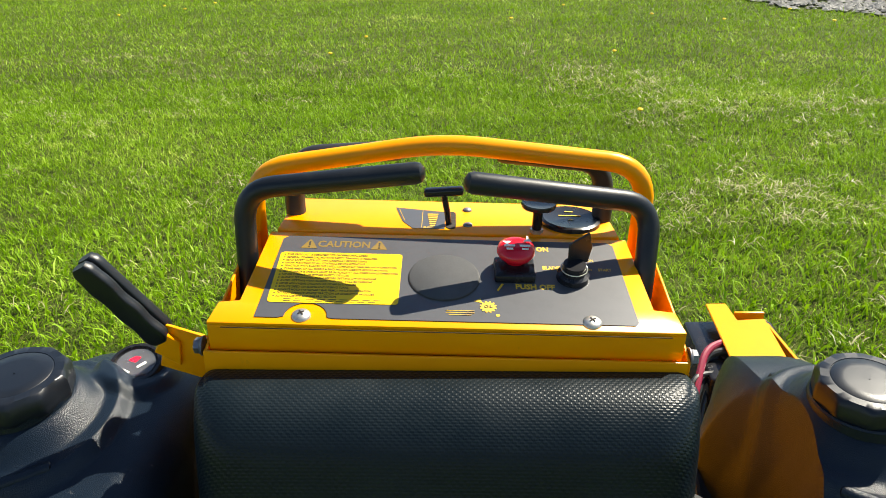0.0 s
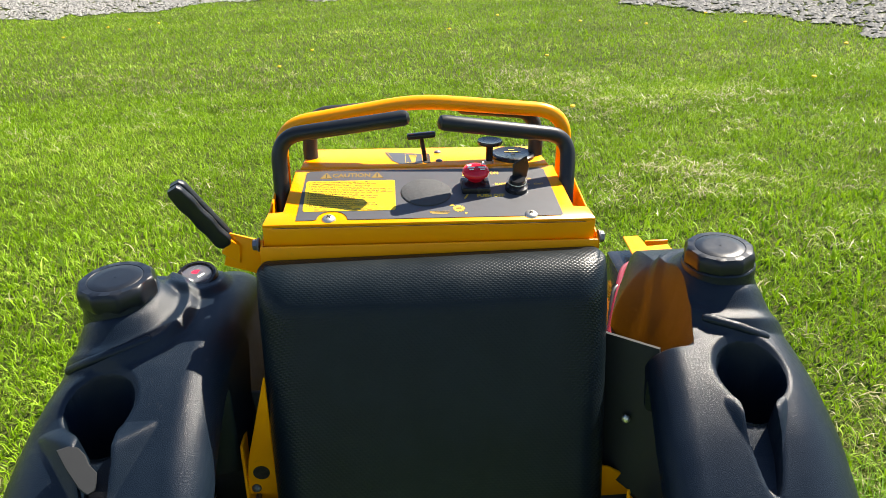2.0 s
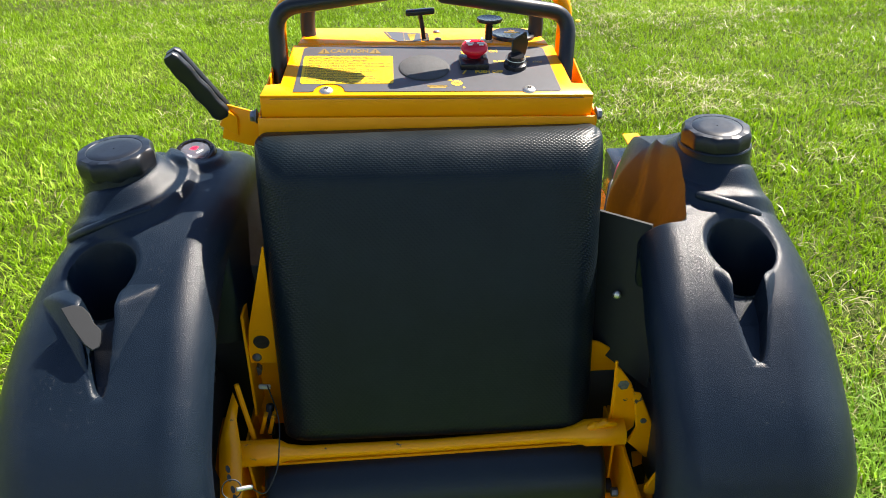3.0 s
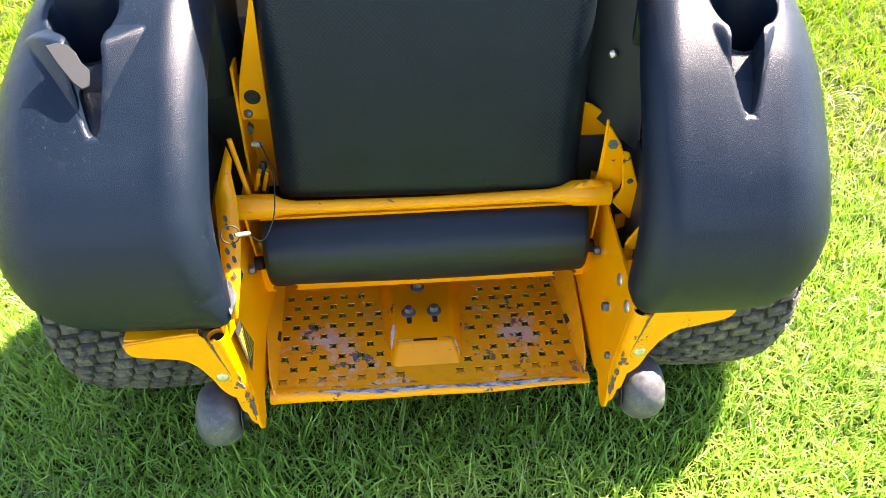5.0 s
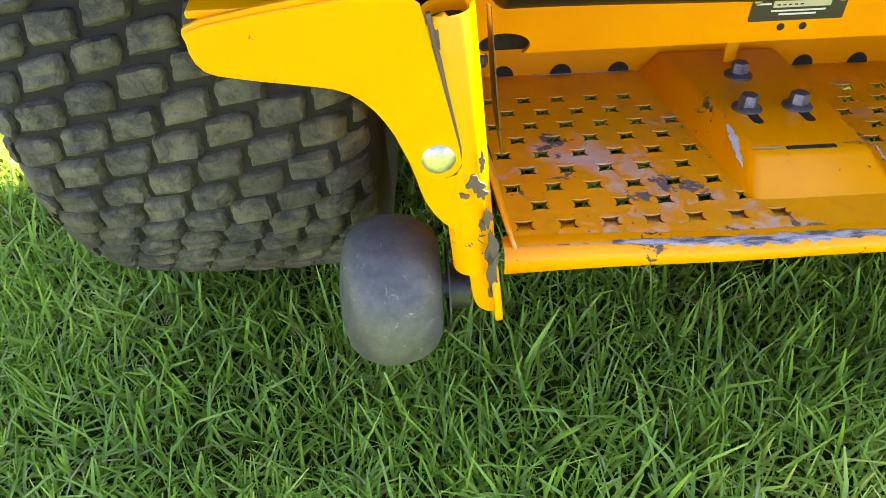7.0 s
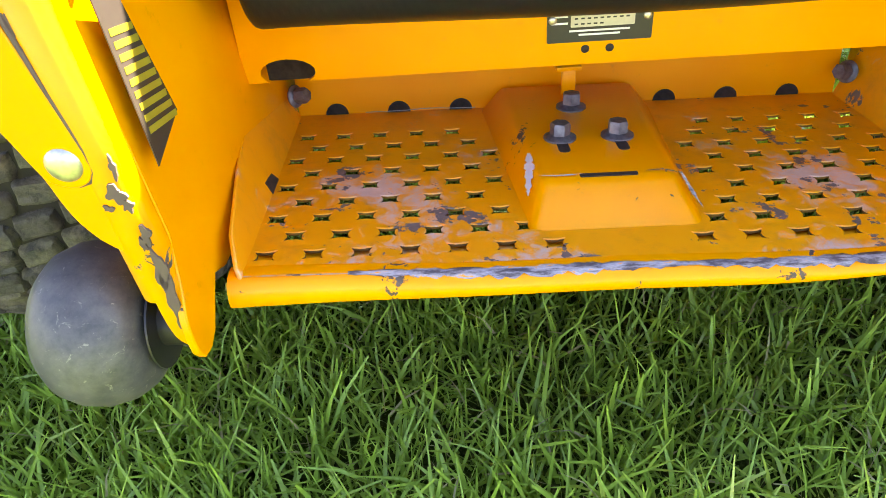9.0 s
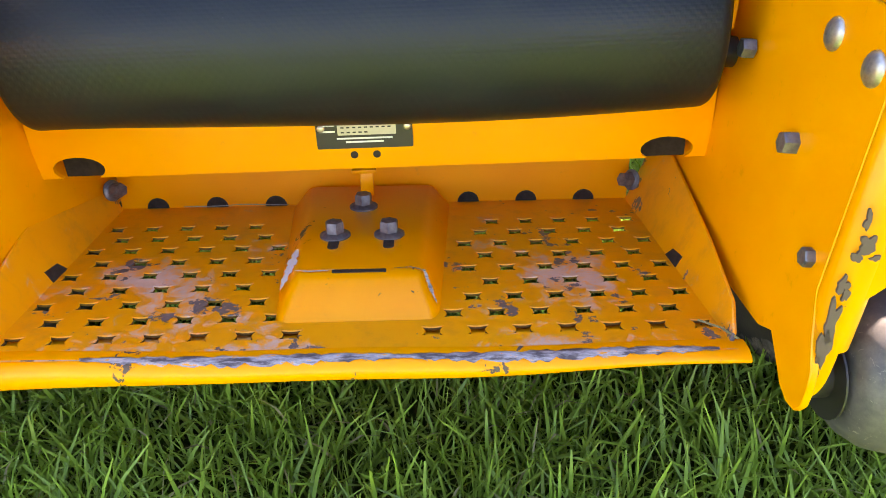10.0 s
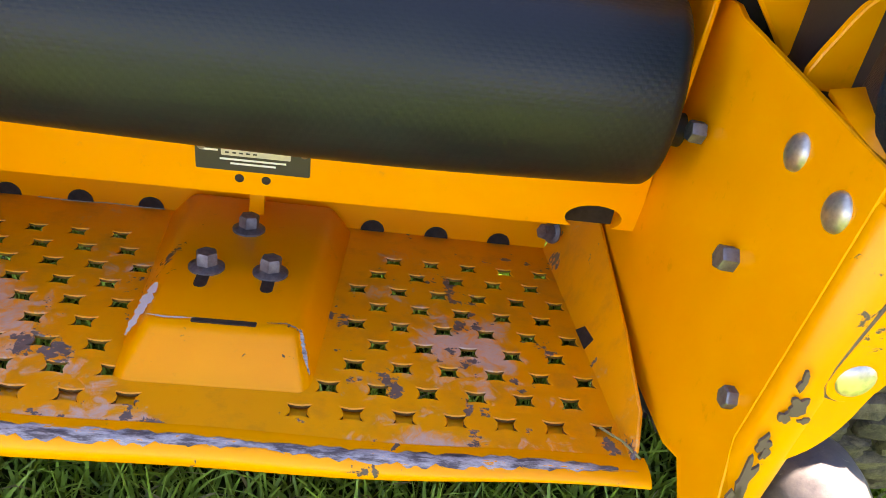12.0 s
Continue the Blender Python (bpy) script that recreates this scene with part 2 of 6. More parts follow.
M_DIAL = flat_mat("dial_face_dark", (0.045, 0.045, 0.05), 0.3)


def glass():
    m = Mat("clear_lens", (1, 1, 1), 0.03)
    m.set(Transmission_Weight=1.0, IOR=1.46)
    return m.m


M_GLASS = glass()


def soil():
    m = Mat("lawn_floor", rough=0.95, spec=0.1)
    a, b = m.noise(1.1, 6, 0.65), m.noise(14, 6, 0.7)
    far = m.mix(m.grey(a, 0.35, 0.68), (0.060, 0.105, 0.010), (0.110, 0.150, 0.022))
    col = m.mix(m.grey(b, 0.35, 0.7), far, (0.030, 0.046, 0.008))
    col = m.mix(m.grey(m.noise(90, 5, 0.7), 0.5, 0.68, 0, 0.7), col, (0.20, 0.16, 0.075))
    m.set(Base_Color=col)
    m.bump(m.noise(40, 6, 0.75), 1.0, 0.03)
    return m.m


def blade_mat(name, fresh, pale, rough=0.46, spec=0.32, low=0.34):
    """Leaf blades: reflect and let light through, each blade with its own tint."""
    m = Mat(name, rough=rough, spec=spec)
    g = m.t.nodes.new("ShaderNodeNewGeometry")
    rnd = g.outputs["Random Per Island"]
    patch = m.noise(0.9, 5, 0.6)
    mid = m.noise(5.5, 4, 0.6)
    mp = m.t.nodes.new("ShaderNodeMapping")
    m.link(m.co, mp.inputs["Vector"])
    mp.inputs["Rotation"].default_value = (0, 0, radians(14))
    mp.inputs["Scale"].default_value = (0.35, 1.9, 1.0)
    stripe = m.noise(1.0, 4, 0.6, mp.outputs["Vector"])
    big = m.math("ADD", m.math("MULTIPLY", m.grey(patch, 0.35, 0.66), 0.24), m.math("MULTIPLY", m.grey(stripe, 0.36, 0.66), 0.30))
    f = m.math("ADD", m.math("MULTIPLY", rnd, 0.40), m.math("ADD", big, m.math("MULTIPLY", m.grey(mid, 0.35, 0.68), 0.22)))
    col = m.ramp(f, [(0.14, tuple(v * low for v in fresh)), (0.42, tuple(v * 0.85 for v in fresh)), (0.68, fresh), (0.86, tuple(0.5 * (p + q) for p, q in zip(fresh, pale))), (0.99, pale)])
    m.set(Base_Color=col)
    tr = m.t.nodes.new("ShaderNodeBsdfTranslucent")
    m.link(col, tr.inputs["Color"])
    mx = m.t.nodes.new("ShaderNodeMixShader")
    mx.inputs[0].default_value = 0.33
    out = m.t.nodes["Material Output"]
    m.link(m.b.outputs[0], mx.inputs[1])
    m.link(tr.outputs[0], mx.inputs[2])
    m.link(mx.outputs[0], out.inputs["Surface"])
    return m.m


M_SOIL = soil()
M_BLADE = blade_mat("grass_blade", (0.236, 0.415, 0.010), (0.60, 0.66, 0.15), 0.5, 0.20, 0.28)
# blades by the step: lighter, bluer green to make up for the mower's shade
M_NEAR = blade_mat("shade_lifted_grass_blade", (0.275, 0.480, 0.060), (0.66, 0.70, 0.16), 0.40, 0.5, 0.42)
M_DRY = blade_mat("dry_grass_clipping", (0.40, 0.37, 0.17), (0.66, 0.62, 0.38))

# ---------------------------------------------------------------- mesh helpers


def part(name, bm, mat, parent=None, label="", smooth=35, at=None):
    """One mesh object made of bm, under its thing or part."""
    me = bpy.data.meshes.new(name)
    bmesh.ops.recalc_face_normals(bm, faces=bm.faces)
    bm.to_mesh(me)
    bm.free()
    return mesh_part(name, me, mat, parent, label, smooth, at)


def mesh_part(name, me, mat, parent=None, label="", smooth=35, at=None):
    me.materials.append(mat)
    if smooth:
        me.polygons.foreach_set("use_smooth", [True] * len(me.polygons))
        if smooth < 180:
            me.set_sharp_from_angle(angle=radians(smooth))
    ob = new(name, me)
    if parent:
        ob.parent = parent
    if at is not None:
        ob.matrix_basis = at
    if label:
        tagged(ob, label)
    return ob


def xf(bm, m):
    bmesh.ops.transform(bm, matrix=m, verts=bm.verts)
    return bm


def join(*bms):
    """All of bms in the first one."""
    a = bms[0]
    for b in bms[1:]:
        me = bpy.data.meshes.new("tmp")
        b.to_mesh(me)
        b.free()
        a.from_mesh(me)
        bpy.data.meshes.remove(me)
    return a


def bev(bm, w, seg=2, ang=25):
    es = [e for e in bm.edges if len(e.link_faces) == 2 and e.calc_face_angle(0) > radians(ang)]
    if w > 0 and es:
        bmesh.ops.bevel(bm, geom=es, offset=w, segments=seg, affect="EDGES", profile=0.5, clamp_overlap=True)
    return bm


def box(c, s, r=(0, 0, 0), b=0.002, seg=2):
    bm = bmesh.new()
    bmesh.ops.create_cube(bm, size=1, matrix=Matrix.Diagonal((*s, 1)))
    bev(bm, b, seg)
    return xf(bm, pose(*c, *r))


def prism(poly, depth, b=0.001, seg=1):
    """poly in the xy plane, thick along z from 0 to depth."""
    bm = bmesh.new()
    vs = [bm.verts.new((x, y, 0)) for x, y in poly]
    f = bm.faces.new(vs)
    g = bmesh.ops.extrude_face_region(bm, geom=[f])
    for v in g["geom"]:
        if isinstance(v, bmesh.types.BMVert):
            v.co.z += depth
    bmesh.ops.recalc_face_normals(bm, faces=bm.faces)
    return bev(bm, b, seg)


def plate_x(poly, x, thick, b=0.001):
    """poly in (y, z), a plate at x, thick towards +x."""
    return xf(prism(poly, thick, b), Matrix(((0, 0, 1, x), (1, 0, 0, 0), (0, 1, 0, 0), (0, 0, 0, 1))))


def plate_y(poly, y, thick, b=0.001):
    """poly in (x, z), a plate at y, thick towards -y."""
    return xf(prism(poly, thick, b), Matrix(((1, 0, 0, 0), (0, 0, -1, y), (0, 1, 0, 0), (0, 0, 0, 1))))


def curvy(poly, n=3):
    """A closed outline drawn as one smooth line through its corners."""
    out = []
    for k in range(len(poly)):
        p = [Vector(poly[(k + d) % len(poly)]) for d in (-1, 0, 1, 2)]
        for i in range(n):
            f = i / n
            q = 0.5 * (2 * p[1] + (p[2] - p[0]) * f + (2 * p[0] - 5 * p[1] + 4 * p[2] - p[3]) * f * f + (3 * p[1] - p[0] - 3 * p[2] + p[3]) * f ** 3)
            out.append((q.x, q.y))
    return out


def lathe(prof, n=32):
    """prof: (radius, z) up the axis."""
    bm = bmesh.new()
    rings = []
    for r, z in prof:
        if r < 1e-6:
            rings.append([bm.verts.new((0, 0, z))])
        else:
            rings.append([bm.verts.new((r * math.cos(2 * math.pi * i / n), r * math.sin(2 * math.pi * i / n), z)) for i in range(n)])
    for a, b in zip(rings, rings[1:]):
        for i in range(n):
            j = (i + 1) % n
            q = [a[i % len(a)], a[j % len(a)], b[j % len(b)], b[i % len(b)]]
            q = list(dict.fromkeys(q))
            if len(q) > 2:
                bm.faces.new(q)
    for ring in (rings[0], rings[-1]):
        if len(ring) > 2:
            bm.faces.new(ring)
    return bm


def aim(p, d, spin=0):
    """A pose at p whose z axis points along d."""
    return Matrix.Translation(p) @ Vector(d).to_track_quat("Z", "Y").to_matrix().to_4x4() @ pose(0, 0, 0, 0, 0, spin)


def rounded(pts, rad, n=6):
    """A path with its inner corners rounded."""
    pts = [Vector(p) for p in pts]
    out = [pts[0]]
    for a, p, c in zip(pts, pts[1:], pts[2:]):
        r = min(rad, (a - p).length * 0.49, (c - p).length * 0.49)
        s, e = p + (a - p).normalized() * r, p + (c - p).normalized() * r
        for i in range(n + 1):
            t = i / n
            out.append(s * (1 - t) ** 2 + p * 2 * t * (1 - t) + e * t ** 2)
    return out + [pts[-1]]


def tube(pts, r, n=14, dome=True):
    """A round bar along pts; r: one radius or one for each point."""
    pts = [Vector(p) for p in pts]
    rs = [r] * len(pts) if isinstance(r, (int, float)) else list(r)
    if dome:
        d0, d1 = (pts[0] - pts[1]).normalized(), (pts[-1] - pts[-2]).normalized()
        pts = [pts[0] + d0 * rs[0] * 0.75, pts[0] + d0 * rs[0] * 0.5] + pts + [pts[-1] + d1 * rs[-1] * 0.5, pts[-1] + d1 * rs[-1] * 0.75]
        rs = [rs[0] * 0.45, rs[0] * 0.85] + rs + [rs[-1] * 0.85, rs[-1] * 0.45]
    bm = bmesh.new()
    up, rings = None, []
    for i, p in enumerate(pts):
        t = (pts[min(i + 1, len(pts) - 1)] - pts[max(i - 1, 0)]).normalized()
        if up is None:
            up = t.orthogonal().normalized()
        up = (up - t * up.dot(t)).normalized()
        s = t.cross(up)
        rings.append([bm.verts.new(p + (up * math.cos(2 * math.pi * k / n) + s * math.sin(2 * math.pi * k / n)) * rs[i]) for k in range(n)])
    for a, b in zip(rings, rings[1:]):
        for k in range(n):
            bm.faces.new((a[k], a[(k + 1) % n], b[(k + 1) % n], b[k]))
    bm.faces.new(rings[0][::-1])
    bm.faces.new(rings[-1])
    return bm


def grid_mesh(name, P):
    """A mesh from a grid of places, rows by columns."""
    P = np.asarray(P, dtype=np.float64)
    r, c = P.shape[:2]
    idx = np.arange(r * c).reshape(r, c)
    q = np.stack([idx[:-1, :-1], idx[:-1, 1:], idx[1:, 1:], idx[1:, :-1]], -1).reshape(-1, 4)
    me = bpy.data.meshes.new(name)
    me.from_pydata(P.reshape(-1, 3).tolist(), [], q.tolist())
    me.update()
    return me


def rrect(w, h, r, n=5, cx=0.0, cy=0.0):
    out = []
    for sx, sy, a0 in ((1, 1, 0), (-1, 1, 90), (-1, -1, 180), (1, -1, 270)):
        for i in range(n + 1):
            a = radians(a0 + 90 * i / n)
            out.append((cx + sx * (w / 2 - r) + r * math.cos(a), cy + sy * (h / 2 - r) + r * math.sin(a)))
    return out


def words(name, text, size, mat, parent, at, align="LEFT", thick=0.0001, width=None, label="", bold=0.0):
    """Printed words as a thin mesh of their own, in the built-in font."""
    cu = bpy.data.curves.new(name, "FONT")
    cu.body, cu.size, cu.align_x, cu.align_y, cu.extrude = text, size, align, "CENTER", thick
    cu.resolution_u, cu.offset = 2, bold
    tmp = new("tmp", cu)
    bpy.context.view_layer.update()
    me = bpy.data.meshes.new_from_object(tmp.evaluated_get(bpy.context.evaluated_depsgraph_get()))
    bpy.data.objects.remove(tmp)
    bpy.data.curves.remove(cu)
    me.name = name
    if width:
        xs = [v.co.x for v in me.vertices]
        k = width / max(max(xs) - min(xs), 1e-6)
        for v in me.vertices:
            v.co.x *= k
    return mesh_part(name, me, mat, parent, label, 0, at)


def hexbolt(name, parent, p, d, r=0.008, h=0.008, washer=0.0, mat=None, spin=0.0, label=""):
    """A hexagon head on a flange."""
    bm = lathe([(r, 0), (r, h * 0.85), (r * 0.88, h), (0, h)], 6)
    xf(bm, pose(0, 0, washer * 0.18))
    if washer:
        join(bm, lathe([(washer, 0), (washer, washer * 0.12), (r * 1.05, washer * 0.3), (0, washer * 0.3)], 24))
    return part(name, bm, mat or M_BOLT, parent, label, 30, aim(p, d, spin))


def domebolt(name, parent, p, d, r=0.011, h=0.005, mat=None, label=""):
    """A round carriage-bolt head."""
    prof = [(r * math.cos(a), h * math.sin(a)) for a in np.linspace(0, math.pi / 2, 6)]
    prof[-1] = (0, h)
    return part(name, lathe([(r, -0.002)] + prof, 20), mat or M_ZINC, parent, label, 60, aim(p, d))

# ---------------------------------------------------------------- ground


def ground_z(x, y):
    return 0.012 * np.sin(x * 1.3 + 0.5) * np.cos(y * 0.9) + 0.006 * np.sin(x * 4.1 + y * 3.3)


def build_ground():
    """One sheet to the horizon: fine near the mower, coarse far off."""
    s = np.linspace(-1, 1, 161)
    w = np.sign(s) * (np.abs(s) * 6 + np.abs(s) ** 7 * 900)
    X, Y = np.meshgrid(w, w + 2.0)
    Z = ground_z(X, Y) * np.exp(-((X / 30) ** 2 + (Y / 30) ** 2)) - 0.004
    me = grid_mesh("ground", np.stack([X, Y, Z], -1))
    g = mesh_part("ground", me, M_SOIL, None, "sunlit mown lawn running out to a gravel edge", 180)
    tagged(g, category="lawn", kind="structure")


def blades(name, mat, x, y, h, w, lean, rng, z0=None, blunt=0.0):
    """Many grass blades in one mesh: each a bent, tapering strip, cut off at the tip where blunt."""
    n = len(x)
    az = rng.uniform(0, 2 * np.pi, n)
    la = rng.uniform(0, 2 * np.pi, n)
    ca, sa = np.cos(az), np.sin(az)
    dx, dy = np.cos(la) * lean, np.sin(la) * lean
    z0 = ground_z(x, y) if z0 is None else z0
    c = 6 if blunt else 5
    V = np.zeros((n, c, 3))
    for k, (f, b, ww) in enumerate(((0.0, 0.0, 1.0), (0.55, 0.48 if blunt else 0.35, 0.9))):
        cx, cy, cz = x + dx * h * b, y + dy * h * b, z0 + h * f * (1 - 0.25 * lean)
        V[:, 2 * k] = np.stack([cx - ca * w * ww / 2, cy - sa * w * ww / 2, cz], -1)
        V[:, 2 * k + 1] = np.stack([cx + ca * w * ww / 2, cy + sa * w * ww / 2, cz], -1)
    top = np.stack([x + dx * h, y + dy * h, z0 + h * (1 - 0.45 * lean)], -1)
    cut = np.stack([ca, sa, rng.uniform(-0.6, 0.6, n)], -1) * (w * blunt / 2)[:, None]
    V[:, 4] = top - cut
    if blunt:
        V[:, 5] = top + cut
    base = np.arange(n)[:, None] * c
    quads = base + np.array([0, 1, 3, 2])
    tris = base + np.array([2, 3, 5, 4] if blunt else [2, 3, 4])
    me = bpy.data.meshes.new(name)
    me.vertices.add(n * c)
    me.vertices.foreach_set("co", V.reshape(-1))
    loops = np.concatenate([quads, tris], 1).reshape(-1)
    me.loops.add(n * (c + 2))
    me.loops.foreach_set("vertex_index", loops.astype(np.int32))
    me.polygons.add(n * 2)
    starts = (np.arange(n)[:, None] * (c + 2) + np.array([0, 4])).reshape(-1)
    me.polygons.foreach_set("loop_start", starts.astype(np.int32))
    me.update(calc_edges=True)
    me.validate()
    return mesh_part(name, me, mat, None, "", 180)


def clumped(n, x0, x1, y0, y1, rng, clump=0.5, size=0.05, soft=0.4):
    """Places over a patch, partly gathered into tufts."""
    x, y = rng.uniform(x0, x1, n), rng.uniform(y0, y1, n)
    k = max(1, n // 14)
    tx, ty = rng.uniform(x0, x1, k), rng.uniform(y0, y1, k)
    pick = rng.random(n) < clump
    j = rng.integers(0, k, n)
    x = np.where(pick, tx[j] + rng.normal(0, size, n), x)
    y = np.where(pick, ty[j] + rng.normal(0, size, n), y)
    # thin out towards the patch's sides, so that it melts into the next
    near = np.minimum(np.minimum(x - x0, x1 - x), np.minimum(y - y0, y1 - y))
    keep = rng.random(n) < np.clip(near / soft, 0, 1)
    return x[keep], y[keep]


def build_grass():
    rng = np.random.default_rng(7)
    # close to the step
    x, y = clumped(230000, -1.5, 1.5, -1.3, 1.1, rng, 0.5, 0.016)
    h = rng.gamma(8, 0.0051, len(x)).clip(0.012, 0.08)
    keep = ((np.abs(x) > 0.3) | (y < 0.6)) & (rng.random(len(x)) < np.clip((1.45 - np.hypot(x, y + 0.1)) / 0.5, 0, 1))
    x, y, h = x[keep], y[keep], h[keep]
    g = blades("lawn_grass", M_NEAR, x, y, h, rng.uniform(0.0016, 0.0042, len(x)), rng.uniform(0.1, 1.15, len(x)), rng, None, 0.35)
    tagged(g, "green lawn grass round the mower's step, tinted for the shade", "grass", kind="stuff")
    # dead blades and old cuttings between the green
    x, y = clumped(34000, -1.5, 1.5, -1.3, 1.1, rng, 0.5, 0.02)
    # fewer pale blades where the mower's shade falls, so the patch stays darker
    keep = rng.random(len(x)) < np.where((np.abs(x) < 0.55) & (y > -0.55), 0.25, 1.0)
    x, y = x[keep], y[keep]
    h = rng.uniform(0.008, 0.035, len(x))
    g = blades("dead_grass", M_DRY, x, y, h, rng.uniform(0.0010, 0.0030, len(x)), rng.uniform(0.7, 1.8, len(x)), rng, ground_z(x, y) + rng.uniform(0.0, 0.028, len(x)))
    tagged(g, "pale dead blades and cuttings among the lawn grass", "clippings", kind="stuff")
    # beside and past the mower
    x, y = clumped(290000, -4.2, 4.2, 0.4, 5.2, rng, 0.65, 0.035, 0.8)
    keep = (np.abs(x) > 0.3) | (y > 0.9)
    x, y = x[keep], y[keep]
    h = rng.gamma(6, 0.0054, len(x)).clip(0.011, 0.06)
    g = blades("lawn_grass", M_BLADE, x, y, h, rng.uniform(0.0022, 0.0050, len(x)), rng.uniform(0.3, 1.25, len(x)), rng)
    tagged(g, "mown green lawn with paler thin patches", "grass", kind="stuff")
    # behind and beside, seen only from afar
    x, y = rng.uniform(-7, 7, 60000), rng.uniform(-5, 2.5, 60000)
    keep = (np.abs(x) > 0.8) | (y < -0.9)
    x, y = x[keep], y[keep]
    g = blades("lawn_grass", M_BLADE, x, y, rng.gamma(9, 0.0056, len(x)).clip(0.02, 0.09), rng.uniform(0.005, 0.011, len(x)), rng.uniform(0.2, 1.0, len(x)), rng)
    tagged(g, "mown lawn stretching out behind the mower", "grass", kind="stuff")
    # far lawn
    x, y = clumped(260000, -8.5, 8.5, 3.7, 14.0, rng, 0.5, 0.12, 1.2)
    keep = np.abs(x) < 2.2 + 0.62 * y
    x, y = x[keep], y[keep]
    keep = ~in_gravel(x, y)
    x, y = x[keep], y[keep]
    h = rng.gamma(9, 0.0040, len(x)).clip(0.013, 0.07)
    g = blades("lawn_grass", M_BLADE, x, y, h, rng.uniform(0.0035, 0.008, len(x)), rng.uniform(0.3, 1.25, len(x)), rng)
    tagged(g, "far sunlit lawn up to the gravel edge", "grass", kind="stuff")
    # dry clippings lying on the lawn
    cx, cy = [], []
    for px, py, sx, sy, n in ((1.75, 4.18, 0.26, 0.08, 700), (1.98, 3.9, 0.25, 0.08, 450), (2.4, 4.4, 0.5, 0.2, 500), (0.74, 4.77, 0.13, 0.06, 700), (1.06, 4.52, 0.13, 0.06, 600), (1.24, 3.95, 0.2, 0.05, 500), (1.25, 2.63, 0.12, 0.05, 500), (1.27, 2.81, 0.14, 0.05, 500), (-1.92, 5.7, 0.6, 0.10, 900), (-2.5, 4.15, 0.7, 0.08, 1100), (-0.54, 5.05, 0.7, 0.08, 700), (1.25, 2.7, 0.5, 0.25, 500), (1.9, 3.0, 0.6, 0.3, 1200), (-1.3, 2.65, 0.3, 0.18, 500),
                             (1.5, 1.6, 0.4, 0.4, 900), (1.5, 1.0, 0.25, 0.3, 500), (-2.2, 5.2, 1.0, 0.2, 700), (0.2, 4.6, 1.6, 0.15, 600)):
        k = max(6, n // 24)
        tx, ty = rng.normal(px, sx * 1.5, k), rng.normal(py, sy * 2.6, k)
        j = rng.integers(0, k, n // 2)
        cx.append(tx[j] + rng.normal(0, 0.045, n // 2))
        cy.append(ty[j] + rng.normal(0, 0.03, n // 2))
    x, y = np.concatenate(cx), np.concatenate(cy)
    h = rng.uniform(0.015, 0.05, len(x))
    d = blades("dry_clippings", M_DRY, x, y, h, rng.uniform(0.002, 0.006, len(x)), rng.uniform(1.1, 1.9, len(x)), rng, ground_z(x, y) + rng.uniform(0.02, 0.05, len(x)))
    tagged(d, "straw-coloured clippings lying on the lawn", "clippings", kind="stuff")


def in_gravel(x, y):
    edge = 3.45 + 0.22 * np.sin(y * 2.1) + 0.12 * np.sin(y * 7.3) + 0.5 * (7.0 - y).clip(-3, 3)
    right = (x > edge) & (y > 5.2)
    return right | (y > 10.2 + 0.3 * np.sin(x * 2) + 0.15 * np.sin(x * 6.1)) | ((x < -4.6) & (y > 9.6 + 0.3 * np.sin(x * 2)))


def build_gravel():
    """Pale stones at the far edge of the lawn."""
    rng = np.random.default_rng(3)
    x, y = rng.uniform(-12, 12, 130000), rng.uniform(5.0, 13.0, 130000)
    k = in_gravel(x, y)
    x, y = x[k][:45000], y[k][:45000]
    n = len(x)
    r = rng.uniform(0.018, 0.044, n)
    o = np.array([(1, 0, 0), (0, 1, 0), (-1, 0, 0), (0, -1, 0), (0, 0, 0.45), (0, 0, -0.5)], float)
    a = rng.uniform(0, 6.28, n)
    jit = rng.uniform(0.7, 1.3, (n, 6, 1))
    P = o[None] * jit * r[:, None, None]
    R = np.stack([np.cos(a), -np.sin(a), np.sin(a), np.cos(a)], -1).reshape(n, 2, 2)
    P[..., :2] = np.einsum("nij,nkj->nki", R, P[..., :2])
    P += np.stack([x, y, ground_z(x, y) + 0.012], -1)[:, None]
    f = np.array([(0, 1, 4), (1, 2, 4), (2, 3, 4), (3, 0, 4), (1, 0, 5), (2, 1, 5), (3, 2, 5), (0, 3, 5)])
    F = (np.arange(n)[:, None, None] * 6 + f[None]).reshape(-1, 3)
    me = bpy.data.meshes.new("gravel")
    me.from_pydata(P.reshape(-1, 3).tolist(), [], F.tolist())
    m = Mat("pale_gravel", rough=0.9, spec=0.2)
    g = m.t.nodes.new("ShaderNodeNewGeometry")
    m.set(Base_Color=m.ramp(g.outputs["Random Per Island"], [(0.0, (0.18, 0.175, 0.160)), (0.5, (0.23, 0.222, 0.205)), (1.0, (0.30, 0.290, 0.265))]))
    ob = mesh_part("gravel", me, m.m, None, "pale grey gravel at the lawn's far edge", 0)
    tagged(ob, category="gravel", kind="stuff")


def dandelion():
    """A yellow flower head on a short stalk."""
    d = tagged(new("dandelion"), "yellow dandelion flower in the lawn", "flower", "dandelions in the lawn")
    part("stalk", tube([(0, 0, 0), (0.004, 0, 0.03), (0.002, 0.002, 0.055)], 0.0018, 6, False), M_BLADE, d)
    bm = lathe([(0.003, 0.052), (0.014, 0.058), (0.017, 0.063), (0.012, 0.068), (0, 0.069)], 12)
    part("flower_head", bm, flat_mat("dandelion_yellow", (0.85, 0.55, 0.01), 0.7), d)
    return d


